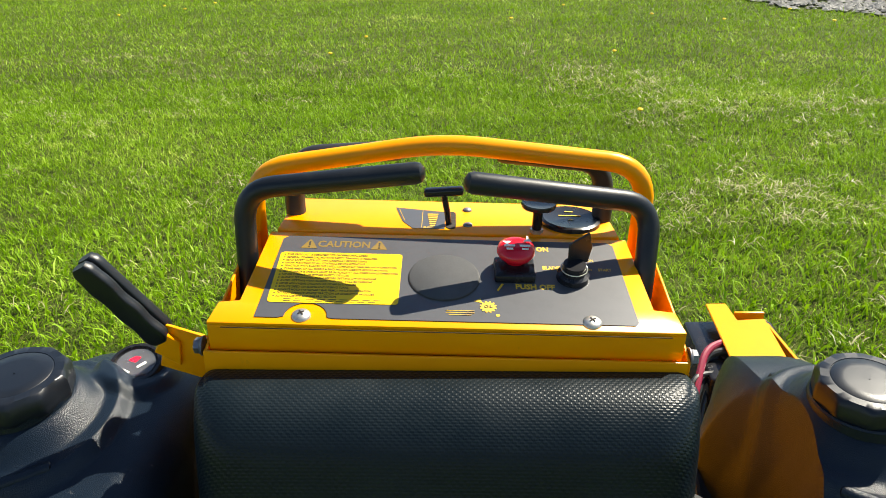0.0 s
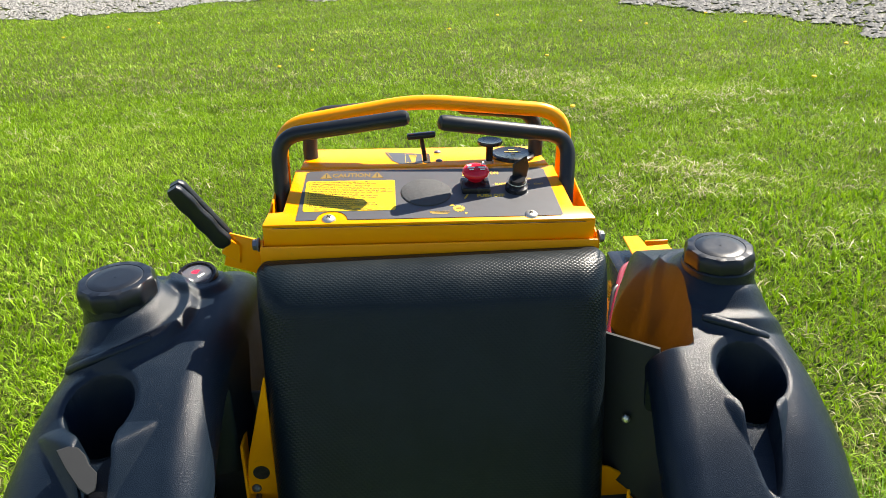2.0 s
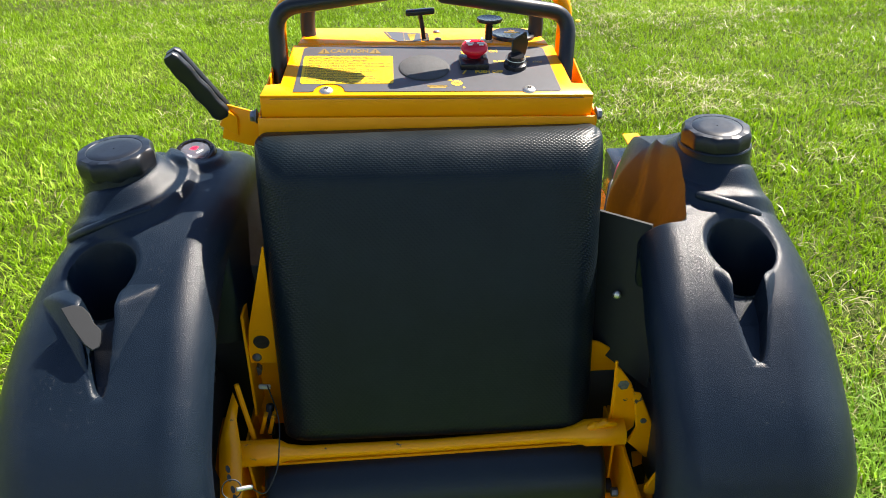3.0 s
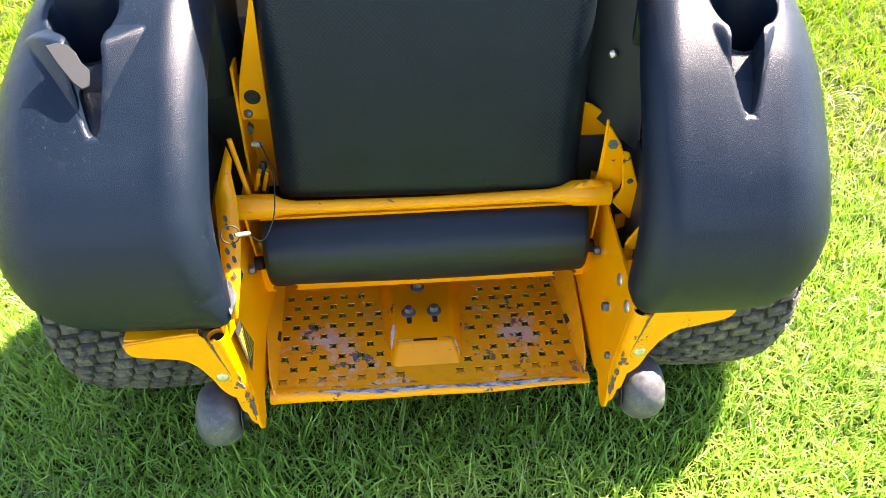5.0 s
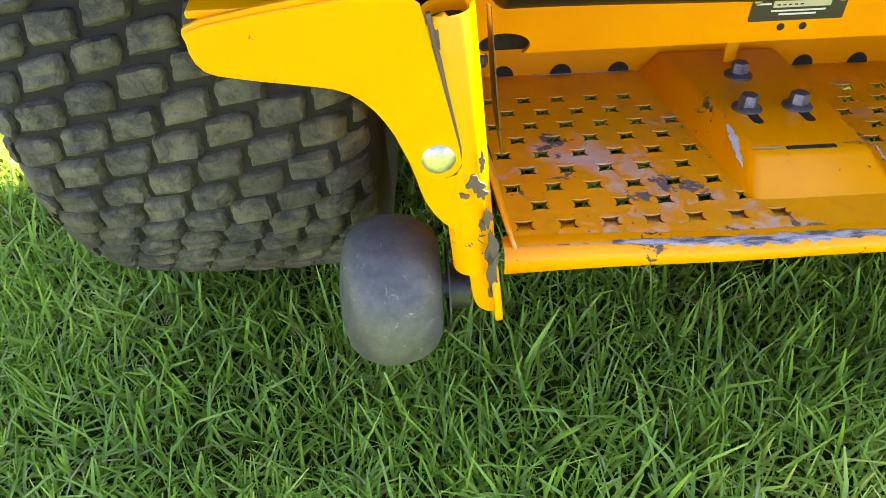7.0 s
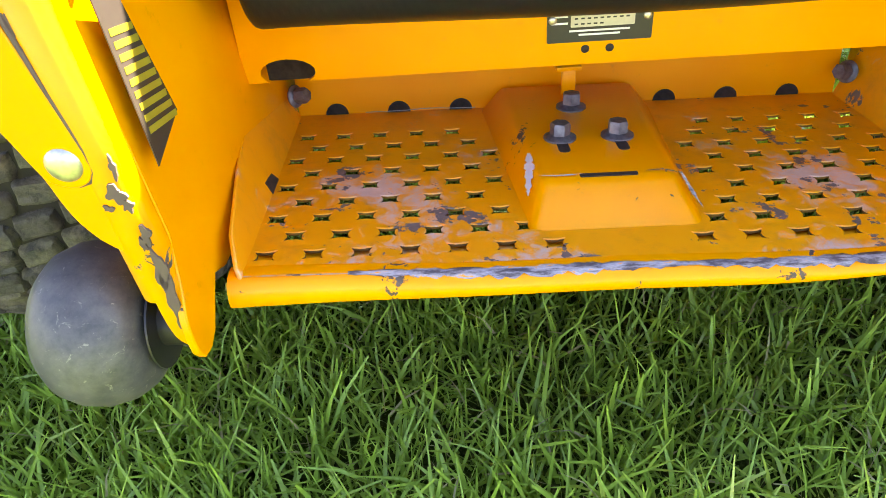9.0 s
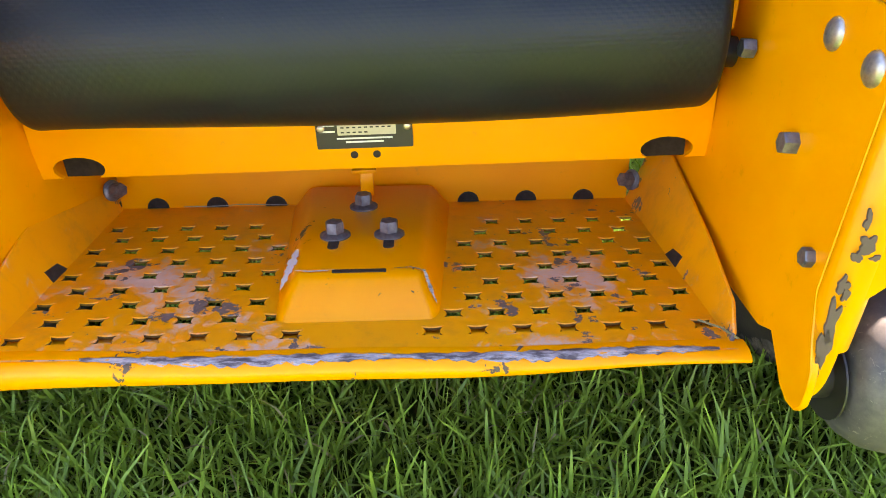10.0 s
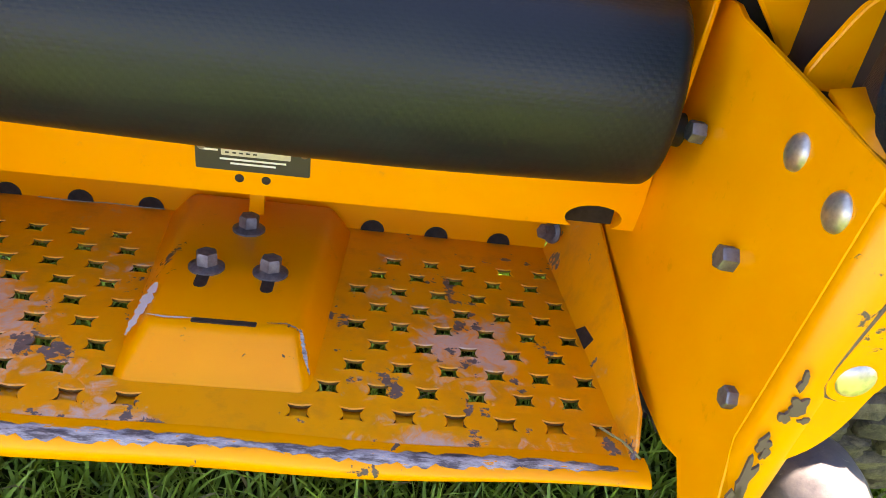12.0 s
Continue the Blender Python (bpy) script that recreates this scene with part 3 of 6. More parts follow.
# ---------------------------------------------------------------- the mower
build_ground()
mower = tagged(new("stand_on_mower"), "yellow stand-on lawn mower with black fuel tanks, parked on grass", "mower")
LOW = pose(0, 0, 0, 0, 0, 1.2)
TOP = pose(0.016, 0.362, 0.902, 0, 3.0, 1.6)


WALL_V, WALL_F = [], []


def ring_cell(V, F, x0, x1, y0, y1, hole, z, drop):
    """A rectangle of plate with a hole in it, the hole's wall going down by drop. hole: points round its centre."""
    n = len(hole)
    cx, cy = (x0 + x1) / 2, (y0 + y1) / 2
    outer = []
    for hx, hy in hole:
        dx, dy = hx, hy
        k = min((x1 - x0) / 2 / abs(dx) if abs(dx) > 1e-9 else 1e9, (y1 - y0) / 2 / abs(dy) if abs(dy) > 1e-9 else 1e9)
        outer.append((cx + dx * k, cy + dy * k, z))
    b = len(V)
    V += outer
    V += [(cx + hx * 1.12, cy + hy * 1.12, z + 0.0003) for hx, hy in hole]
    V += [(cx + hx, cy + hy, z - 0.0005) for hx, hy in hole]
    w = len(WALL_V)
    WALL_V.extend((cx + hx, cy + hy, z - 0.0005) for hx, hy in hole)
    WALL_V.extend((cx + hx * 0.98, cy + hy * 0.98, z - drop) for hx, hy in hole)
    for i in range(n):
        j = (i + 1) % n
        for s in range(2):
            F.append((b + s * n + i, b + s * n + j, b + (s + 1) * n + j, b + (s + 1) * n + i))
        WALL_F.append((w + i, w + j, w + n + j, w + n + i))
    # corner gaps of the rectangle
    for i in range(n):
        j = (i + 1) % n
        (ax, ay, _), (bx, by, _) = outer[i], outer[j]
        if abs(ax - bx) > 1e-7 and abs(ay - by) > 1e-7:
            px = x1 if max(ax, bx) > x1 - 1e-7 else x0
            py = y1 if max(ay, by) > y1 - 1e-7 else y0
            V.append((px, py, z))
            F.append((b + i, len(V) - 1, b + j))


def quad(V, F, x0, x1, y0, y1, z):
    if x1 - x0 > 1e-6 and y1 - y0 > 1e-6:
        b = len(V)
        V += [(x0, y0, z), (x1, y0, z), (x1, y1, z), (x0, y1, z)]
        F.append((b, b + 1, b + 2, b + 3))


def star():
    """A pinched square: four points, hollow sides."""
    a, m = 0.0094, 0.0050
    out = []
    for k in range(4):
        c = radians(45 + 90 * k)
        out += [(a * 1.05 * math.cos(c) , a * 0.86 * math.sin(c))]
        e = radians(90 + 90 * k)
        for q in (-22, 0, 22):
            r = m if q == 0 else m * 1.08
            out.append((r * math.cos(e + radians(q)) * 1.0, r * math.sin(e + radians(q)) * 0.9))
    return out


def lip_y(x, W):
    """How far the bent rear edge of the plate is pulled in along its width."""
    return 0.005 - 0.005 * x / W


def build_platform():
    V, F = [], []
    W, D, NP = 0.2475, 0.286, 9
    p, dy, y1 = 0.0312, 0.0242, 0.038
    counts = {0: 7, 1: 6, 2: 6, 3: 5, 4: 6, 5: 5, 6: 6, 7: 5, 8: 5}
    st = star()
    V += [(-W, 0.014, 0), (0.0, 0.008, 0), (W, 0.004, 0), (W, y1 - dy / 2, 0), (0.0, y1 - dy / 2, 0), (-W, y1 - dy / 2, 0)]
    F += [(0, 1, 4, 5), (1, 2, 3, 4)]
    for r in range(NP):
        ya, yb = y1 + dy * (r - 0.5), y1 + dy * (r + 0.5)
        first = (0.0485, 0.0641, 0.0797, 0.0953, 0.0797, 0.0953, 0.0797, 0.0953, 0.1080)[r]
        xs = [first + p * i for i in range(counts[r])]
        xs = [x for x in xs if x < 0.243]
        cells = sorted([-x for x in xs] + xs)
        at = -W
        for c in cells:
            w = min(p / 2, W - abs(c))
            quad(V, F, at, c - w, ya, yb, 0)
            ring_cell(V, F, c - w, c + w, ya, yb, st, 0, 0.0022)
            at = c + w
        quad(V, F, at, W, ya, yb, 0)
    ye = y1 + dy * (NP - 0.5)
    at = -W
    for c in (-0.212, -0.155, -0.098, 0.09, 0.147, 0.204):
        quad(V, F, at, c - 0.015, ye, D, 0)
        quad(V, F, c - 0.015, c + 0.015, ye, D, 0)
        at = c + 0.015
    quad(V, F, at, W, ye, D, 0)
    me = bpy.data.meshes.new("platform")
    me.from_pydata(V, [], F)
    me.update()
    bm = bmesh.new()
    bm.from_mesh(me)
    bmesh.ops.remove_doubles(bm, verts=bm.verts, dist=2e-5)
    bm.to_mesh(me)
    bm.free()
    plat = mesh_part("platform", me, M_PLAT, mower, "yellow pierced step plate, paint scuffed by boots", 30, pose(-0.001, 0.002, 0.1905, -5.7, 1.7, 2.9))
    # hole walls: brown of worn paint, coloured darker for the shade inside
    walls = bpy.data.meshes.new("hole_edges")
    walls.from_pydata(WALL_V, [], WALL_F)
    mesh_part("hole_edges", walls, flat_mat("shaded_worn_hole_edge", (0.16, 0.075, 0.015), 0.7, 0.2), plat, "punched edges, worn brown and darkened for the shade inside", 0)
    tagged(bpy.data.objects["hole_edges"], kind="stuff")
    # rear lip, a little bowed
    n = 60
    rows = []
    for i in range(n + 1):
        x = (-W + 2 * W * i / n) * 1.028
        bow = 0.004 * math.sin(math.pi * i / n) - 0.0015 * math.sin(5 * math.pi * i / n)
        near = lip_y(x, W)
        k = 1.0 - 0.48 * x / W + 0.10 * math.sin(x * 21 + 0.6)
        sect = [(0.016, 0), (0.010, 0.0005), (0.004, -0.0005), (0.0, -0.0025), (-0.0022, -0.006), (-0.0028, -0.009), (-0.0020, -0.0125), (0.0, -0.0138), (0.004, -0.0138)]
        rows.append([(x, yy + near - bow * 0.8, 0.0003 + (zz if zz > -0.003 else -0.0025 + (zz + 0.0025) * k)) for yy, zz in sect])
    part_me = grid_mesh("lip", rows)
    mesh_part("lip", part_me, yellow_paint("yellow_lip_paint", 0.5), plat, "bent yellow rear lip", 60)
    # bare strips where boots rub
    for a, b, o in ((-0.18, 0.035, 0.0), (0.02, 0.235, 0.001)):
        rows = []
        for i in range(41):
            t = i / 40
            x = a + (b - a) * t
            w = (0.2 + 0.8 * math.sin(math.pi * t) ** 0.6) * 0.0042 * (1 + 0.45 * math.sin(i * 2.1) * math.sin(i * 0.7))
            bow = 0.004 * math.sin(math.pi * (x + W) / (2 * W)) - 0.0015 * math.sin(5 * math.pi * (x + W) / (2 * W))
            rows.append([(x, 0.0045 + lip_y(x, W) - bow * 0.8 + s * w, 0.0011 - (0.0012 if s < 0 else 0) - (0.0022 * (s * w < -0.003))) for s in (1, 0.3, -0.4, -1)])
        mesh_part("worn_strip", grid_mesh("worn_strip", rows), M_BARE, plat, "bare rubbed metal", 60)
    part("under_fold", box((0, 0.036, -0.0062), (2 * W - 0.01, 0.028, 0.003), (0, 0, 0), 0), M_PLAT, plat)
    # turned-up sides
    for s in (-1, 1):
        poly = [(0.012, -0.003), (0.016, 0.006), (0.036, 0.020), (0.10, 0.037), (0.19, 0.056), (0.284, 0.076), (0.284, -0.003)]
        part("side_flange", xf(plate_x(poly, -0.0015, 0.003, 0.0008), pose(s * (W - 0.0005), 0, 0, 0, s * 21, 0)), M_PLAT, plat, "", 30)
        # dark filler added to close the gap to the side plate
        part("seam_strip", box((s * (W + 0.012), 0.168, 0.001), (0.012, 0.230, 0.010), (0, 0, 0), 0.001), M_DARK, plat)
    wall = plate_y([(-W, -0.004), (W, -0.004), (W, 0.085), (-W, 0.085)], D + 0.004, 0.004, 0.0008)
    part("back_wall", wall, M_YEL, plat)
    # raised cover in the middle
    bm = bmesh.new()
    zt = 0.021
    top = [(-0.058, 0.284), (0.058, 0.284), (0.047, 0.088), (-0.047, 0.088)]
    bot = [(-0.080, 0.284), (0.080, 0.284), (0.060, 0.046), (-0.060, 0.046)]
    vt = [bm.verts.new((x - 0.004, y, zt)) for x, y in top]
    vb = [bm.verts.new((x - 0.004, y, -0.005)) for x, y in bot]
    bm.faces.new(vt)
    bm.faces.new(vb[::-1])
    for i in range(4):
        j = (i + 1) % 4
        bm.faces.new((vt[i], vb[i], vb[j], vt[j]))
    bmesh.ops.recalc_face_normals(bm, faces=bm.faces)
    bev(bm, 0.0065, 3, 12)
    cover = part("cover", bm, yellow_paint("yellow_cover_paint", 0.35), plat, "raised yellow cover with worn edges", 40)
    part("slot", prism(rrect(0.040, 0.0045, 0.001), 0.0008, 0), M_DARK, cover, "", 0, pose(-0.004, 0.092, zt - 0.0005))
    for bx, by in ((-0.0275, 0.158), (0.0165, 0.158)):
        part("slot", prism(rrect(0.0085, 0.03, 0.004), 0.0006, 0), M_DARK, cover, "", 0, pose(bx, by - 0.012, zt - 0.0001))
        hexbolt("flange_bolt", cover, (bx, by, zt), (0, 0, 1), 0.0078, 0.0105, 0.0125, M_BOLT, 10 + bx * 900)
    hexbolt("flange_bolt", cover, (-0.008, 0.222, zt), (0, 0, 1), 0.0078, 0.0105, 0.0125, M_BOLT, 22)
    part("spring_tab", box((-0.008, 0.247, zt + 0.028), (0.022, 0.014, 0.004), (12, 0, 4), 0.001), M_YELW, plat)
    part("spring_tab", box((-0.006, 0.25, zt + 0.014), (0.012, 0.004, 0.026), (0, 0, 0), 0.001), M_YELW, plat)
    part("tab_pin", tube([(-0.022, 0.248, zt + 0.033), (0.012, 0.248, zt + 0.033)], 0.004, 10), M_BOLT, plat)
    for x in (-0.226, 0.226):
        hexbolt("corner_bolt", plat, (x * 1.085, 0.266, 0.026), (-x, -0.12, 0.05), 0.0070, 0.012, 0.010, M_BOLT, 12)
    # flat dark discs painted as the shaded insides of the holes
    for x in (-0.212, -0.155, -0.098, 0.09, 0.147, 0.204):
        part("drain_hole", lathe([(0.0105, 0), (0.0105, 0.0005), (0, 0.0005)], 20), M_DARK, plat, "", 0, aim((x, D - 0.0006, 0.0), (0, -1, 0)))
    # rubbed paint along the cover's front corners
    crng = random.Random(5)
    for pts, w0, mt, lb in (([(-0.0545, 0.132), (-0.056, 0.116), (-0.0585, 0.10), (-0.061, 0.082)], 0.006, M_SCUFF, "whitish rubbed paint"), ([(-0.052, 0.0935), (-0.04, 0.0915), (-0.028, 0.0925), (-0.022, 0.0935)], 0.0018, M_SCUFF, ""),
                            ([(0.022, 0.094), (0.034, 0.095), (0.041, 0.091), (0.0445, 0.084)], 0.0014, M_BARE, "bare metal line"), ([(0.0435, 0.090), (0.0465, 0.078), (0.0495, 0.068), (0.0525, 0.060)], 0.0024, M_BARE, "bare metal line")):
        rows = []
        for i in range(25):
            t = i / 24 * 3
            k = min(int(t), 2)
            f = t - k
            px, py = (pts[k][j] * (1 - f) + pts[k + 1][j] * f for j in (0, 1))
            z = zt + 0.0007 if py > 0.088 and abs(px + 0.004) < 0.049 else zt * min(1.0, 1 - max(max(0, 0.088 - py) / 0.042, max(0, abs(px + 0.004) - 0.049) / 0.015)) + 0.0024
            w = w0 * (0.25 + math.sin(math.pi * min(1, i / 24 + 0.03))) * crng.uniform(0.45, 1.2)
            dx, dy = pts[k + 1][0] - pts[k][0], pts[k + 1][1] - pts[k][1]
            L = math.hypot(dx, dy)
            rows.append([(px - dy / L * w * e, py + dx / L * w * e, z) for e in (-0.5, 0.5)])
        mesh_part("worn_patch", grid_mesh("worn_patch", rows), mt, cover, lb, 60)
    # punched ears at the sides
    for s in (-1, 1):
        ear = prism([(0, 0), (0.022, 0.004), (0.03, 0.016), (0.012, 0.028), (0.002, 0.02)], 0.0006, 0)
        part("punched_ear", ear, M_DARK, plat, "", 0, pose(s * 0.2495, 0.125, 0.010, 0, -s * 68, 0) @ Matrix.Diagonal((-s, 1, 1, 1)))
    # dry grass stem caught on the plate
    part("grass_stem", tube([(0.232, 0.038, 0.003), (0.243, 0.025, 0.004), (0.25, 0.012, 0.003)], 0.0008, 5, False), M_DRY, plat, "dry straw stem")
    part("wire", tube(rounded([(-0.185, 0.277, 0.004), (-0.150, 0.272, 0.006), (-0.125, 0.272, 0.0075), (-0.105, 0.275, 0.005), (-0.085, 0.279, 0.0035)], 0.01), 0.0004, 6, False), M_GREYC, plat, "thin slack wire")
    return plat


def build_beam():
    """Cross plate over the step, with notches at its ends and the data plate."""
    z0, z1, W = 0.246, 0.36, 0.2695
    pts = [(-W, z0)]
    for cx in (-0.236, 0.236):
        pts += [(cx + 0.021 * math.cos(a), z0 + 0.0075 + 0.0105 * math.sin(a)) for a in np.linspace(math.pi * 1.25, -math.pi * 0.25, 15)]
    pts += [(W, z0), (W, z1), (-W, z1)]
    beam = part("rear_beam", plate_y(pts, 0.186, 0.004, 0), M_YEL, mower, "yellow cross plate above the step", 30, LOW)
    # added near-black sheet so the notches show shade behind the plate
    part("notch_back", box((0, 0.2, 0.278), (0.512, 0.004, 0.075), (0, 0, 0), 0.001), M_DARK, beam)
    dp = part("data_plate", prism(rrect(0.076, 0.03, 0.001, 2), 0.0008, 0), M_INK, beam, "black riveted data plate", 0, pose(-0.004, 0.1815, 0.279, 90))
    part("stamped_field", prism(rrect(0.046, 0.0085, 0.0005, 1), 0.0003, 0), M_SILV, dp, "", 0, pose(0.002, 0.0005, 0.0008))
    for i, (w, yy, x) in enumerate(((0.044, -0.0065, 0.0), (0.03, -0.0095, 0.0), (0.012, 0.0045, -0.029), (0.012, -0.0005, -0.029))):
        part("print_bar", box((x, yy, 0.0009), (w, 0.0014, 0.0002), (0, 0, 0), 0), M_WINK, dp)
    for i in range(14):
        part("print_bar", box((-0.017 + (i % 9) * 0.0046, 0.0026 - 0.0040 * (i // 9), 0.0012), (0.0026, 0.0011, 0.0002), (0, 0, 0), 0), M_INK, dp)
    part("emblem", prism([(0.0042 * math.cos(a), 0.0042 * math.sin(a)) for a in np.linspace(0, 6.28, 15)[:-1]], 0.0003, 0), M_WINK, dp, "", 0, pose(-0.024, 0.0105, 0.0008))
    part("emblem_bar", prism(rrect(0.034, 0.004, 0.001, 2), 0.0003, 0), M_WINK, dp, "", 0, pose(0.004, 0.0105, 0.0008))
    for x in (-0.034, 0.034):
        domebolt("rivet", dp, (x, 0.002, 0.0005), (0, 0, 1), 0.0032, 0.0016, M_ZINC)
    for x in (-0.0135, 0.0045):
        part("hole", lathe([(0.0031, 0), (0.0031, 0.0006), (0, 0.0006)], 14), M_DARK, beam, "", 0, aim((x, 0.1822, 0.258), (0, -1, 0)))
    return beam


def pad_mesh(w, d, h, r, puff):
    """A seat-like pad facing -y: flat back, rounded rim, puffed front."""
    nx, nz = 72, 72
    sx = np.sin(np.linspace(-np.pi / 2, np.pi / 2, nx + 1))
    sz = np.sin(np.linspace(-np.pi / 2, np.pi / 2, nz + 1))
    X, Z = np.meshgrid(sx * w / 2, sz * h / 2)
    ex, ez = w / 2 - np.abs(X), h / 2 - np.abs(Z)

    def rim(e, rr):
        t = np.clip(1 - e / rr, 0, 1)
        return 1 - np.sqrt(np.clip(1 - t * t, 0, 1))
    # rounded corners in plan
    cr = r * 0.45
    qx, qz = np.clip(np.abs(X) - (w / 2 - cr), 0, None), np.clip(np.abs(Z) - (h / 2 - cr), 0, None)
    dist = np.sqrt(qx ** 2 + qz ** 2)
    k = np.where(dist > 1e-9, np.maximum(qx, qz) / np.maximum(dist, 1e-9), 1)
    X = np.sign(X) * (np.minimum(np.abs(X), w / 2 - cr) + qx * k)
    Z = np.sign(Z) * (np.minimum(np.abs(Z), h / 2 - cr) + qz * k)
    rz = r * np.where(Z > 0, 1.9, 1.1)
    depth = 1 - (1 - 0.62 * rim(ex, r * 1.3)) * (1 - rim(ez, rz))
    bulge = puff * (1 - (2 * X / w) ** 2) * (1 - (2 * Z / h) ** 2)
    Y = -d - bulge + depth * d * 0.80
    X = X * (1 + 0.022 * 2 * Z / h)
    front = np.stack([X, Y, Z], -1)
    # skirt to the back
    rimset = [front[0, :], front[:, -1], front[-1, ::-1], front[::-1, 0]]
    loop = np.concatenate([a[:-1] for a in rimset])
    loop = np.concatenate([loop, loop[:1]])
    back = loop.copy()
    back[:, 1] = 0
    V = front.reshape(-1, 3).tolist()
    idx = np.arange((nx + 1) * (nz + 1)).reshape(nz + 1, nx + 1)
    F = np.stack([idx[:-1, :-1], idx[:-1, 1:], idx[1:, 1:], idx[1:, :-1]], -1).reshape(-1, 4).tolist()
    li = np.concatenate([a[:-1] for a in (idx[0, :], idx[:, -1], idx[-1, ::-1], idx[::-1, 0])]).tolist()
    b = len(V)
    V += back[:-1].tolist()
    n = len(li)
    for i in range(n):
        j = (i + 1) % n
        F.append([li[j], li[i], b + i, b + j])
    F.append([b + i for i in range(n)])
    me = bpy.data.meshes.new("pad")
    me.from_pydata(V, [], F)
    me.update()
    return me


def build_pads():
    up = mesh_part("thigh_pad", pad_mesh(0.468, 0.078, 0.462, 0.034, 0.010), M_VINYL, mower, "black embossed vinyl cushion leaning over the step", 180,
                   pose(0.009, 0.307, 0.6315, -15.0, 1.6, 1.0))
    # bolster below: rolled front
    n, k = 60, 30
    rows = []
    W = 0.252
    for i in range(n + 1):
        t = -1 + 2 * i / n
        x = W * math.sin(t * math.pi / 2)
        e = max(0.0, 1 - (W - abs(x)) / 0.010)
        s = math.sqrt(max(0.0, 1 - e * e))
        sag = 0.001 * math.cos(math.pi * t / 2) + 0.002 * math.sin(t * 4 + 1)
        row = []
        for j in range(k + 1):
            a = math.pi * (0.06 + 0.9 * j / k)
            yy = 0.195 - 0.078 * (0.55 + 0.45 * s) * math.sin(a) ** 0.7
            zz = 0.3545 + (0.0635 + sag * 0.3) * math.cos(a) * (0.9 + 0.1 * s) - sag * (j / k)
            row.append((x + 0.003, yy, zz))
        rows.append(row)
    mesh_part("lower_pad", grid_mesh("lower_pad", rows), M_VINYL_SMOOTH, mower, "black vinyl bolster under the cross bar", 180, LOW)
    return up


def build_frame():
    # cross bar with flared ends
    pts = [(-0.292, 0.172, 0.443), (-0.262, 0.172, 0.443), (-0.226, 0.172, 0.443), (-0.212, 0.172, 0.440), (-0.19, 0.172, 0.438), (0, 0.172, 0.435), (0.19, 0.172, 0.437), (0.210, 0.172, 0.438), (0.226, 0.172, 0.439), (0.262, 0.172, 0.438), (0.283, 0.172, 0.438)]
    rad = [0.0190, 0.0190, 0.0185, 0.0125, 0.0100, 0.0090, 0.0100, 0.0130, 0.0195, 0.0205, 0.0205]
    bar = part("cross_bar", tube(pts, rad, 18, False), M_YELW, mower, "yellow round cross bar with thicker ends", 60, LOW)
    part("bar_strip", box((0, 0.178, 0.4195), (0.50, 0.018, 0.005), (0, 0, 0), 0.001), M_YELW, bar)
    for s in (-1, 1):
        poly = [(-0.020, 0.40), (-0.020, 0.25), (-0.032, 0.222), (-0.041, 0.207), (-0.0435, 0.194), (-0.043, 0.183), (-0.038, 0.1755), (-0.028, 0.1735), (-0.016, 0.177), (-0.003, 0.187), (0.012, 0.198), (0.03, 0.19), (0.33, 0.17), (0.33, 0.41), (0.17, 0.416), (0.155, 0.412)]
        pl = part("side_plate", plate_x(poly, s * 0.2755 - 0.0025, 0.005, 0.0008), M_YEL, mower, "yellow side plate, paint chipped at the edges", 30, LOW @ Matrix.Translation((s * 0.27, 0, 0.31)) @ pose(0, 0, 0, 0, s * 5, 0) @ Matrix.Translation((-s * 0.27, 0, -0.31)))
        # upright ear that carries the bolster
        ear = [(0.160, 0.352), (0.20, 0.335), (0.235, 0.43), (0.172, 0.436)]
        part("ear", plate_x(ear, s * 0.261 - 0.002, 0.004, 0.001), M_YELW, pl)
        hexbolt("hex_bolt", pl, (s * 0.271, 0.140, 0.344), (-s, 0, 0), 0.0072, 0.009, 0, M_BOLT, 8)
        part("rubber_bush", xf(lathe([(0.0110, 0), (0.0110, 0.012), (0.0095, 0.014), (0, 0.014)], 18), aim((s * 0.266, 0.160, 0.336), (-s, 0, 0))), M_GRIP, pl)
        domebolt("carriage_bolt", pl, (s * 0.273, 0.045, 0.378), (-s, 0, 0), 0.0098, 0.0042)
        if s > 0:
            domebolt("carriage_bolt", pl, (s * 0.273, -0.002, 0.372), (-s, 0, 0), 0.0098, 0.0042)
            hexbolt("hex_bolt", pl, (s * 0.273, 0.052, 0.310), (-s, 0, 0), 0.0074, 0.009, 0, M_BOLT, 20)
            hexbolt("hex_bolt", pl, (s * 0.273, -0.004, 0.262), (-s, 0, 0), 0.006, 0.006, 0, M_BOLT, 5)
        # bracket behind the tyre
        arch = [(0.288, 0.376), (0.309, 0.380), (0.313, 0.394), (0.322, 0.402), (0.42, 0.398), (0.430, 0.388), (0.424, 0.372), (0.400, 0.364), (0.372, 0.357), (0.346, 0.349), (0.327, 0.329), (0.3155, 0.302), (0.308, 0.275), (0.298, 0.258), (0.284, 0.245), (0.2835, 0.228), (0.2810, 0.198), (0.2765, 0.184), (0.268, 0.179), (0.263, 0.185), (0.265, 0.205), (0.274, 0.24)]
        tip = 0.86 if s < 0 else 0.93
        arch = [(0.33 + (x - 0.33) * tip, z - (0.010 * (x - 0.33) / 0.1 if s < 0 else 0.0)) if x > 0.33 else (x, z) for x, z in arch]
        br = part("rear_bracket", plate_y([(s * x, z) for x, z in curvy(arch)], -0.029, 0.004, 0.0008), M_YELW, mower, "yellow bracket arching over the tyre, scratched", 30, LOW)
        end = 0.33 + 0.098 * tip
        shelf = prism([(s * x, y) for x, y in ((0.318, -0.029), (end, -0.029), (end, 0.1), (0.318, 0.1))], 0.004, 0.0008)
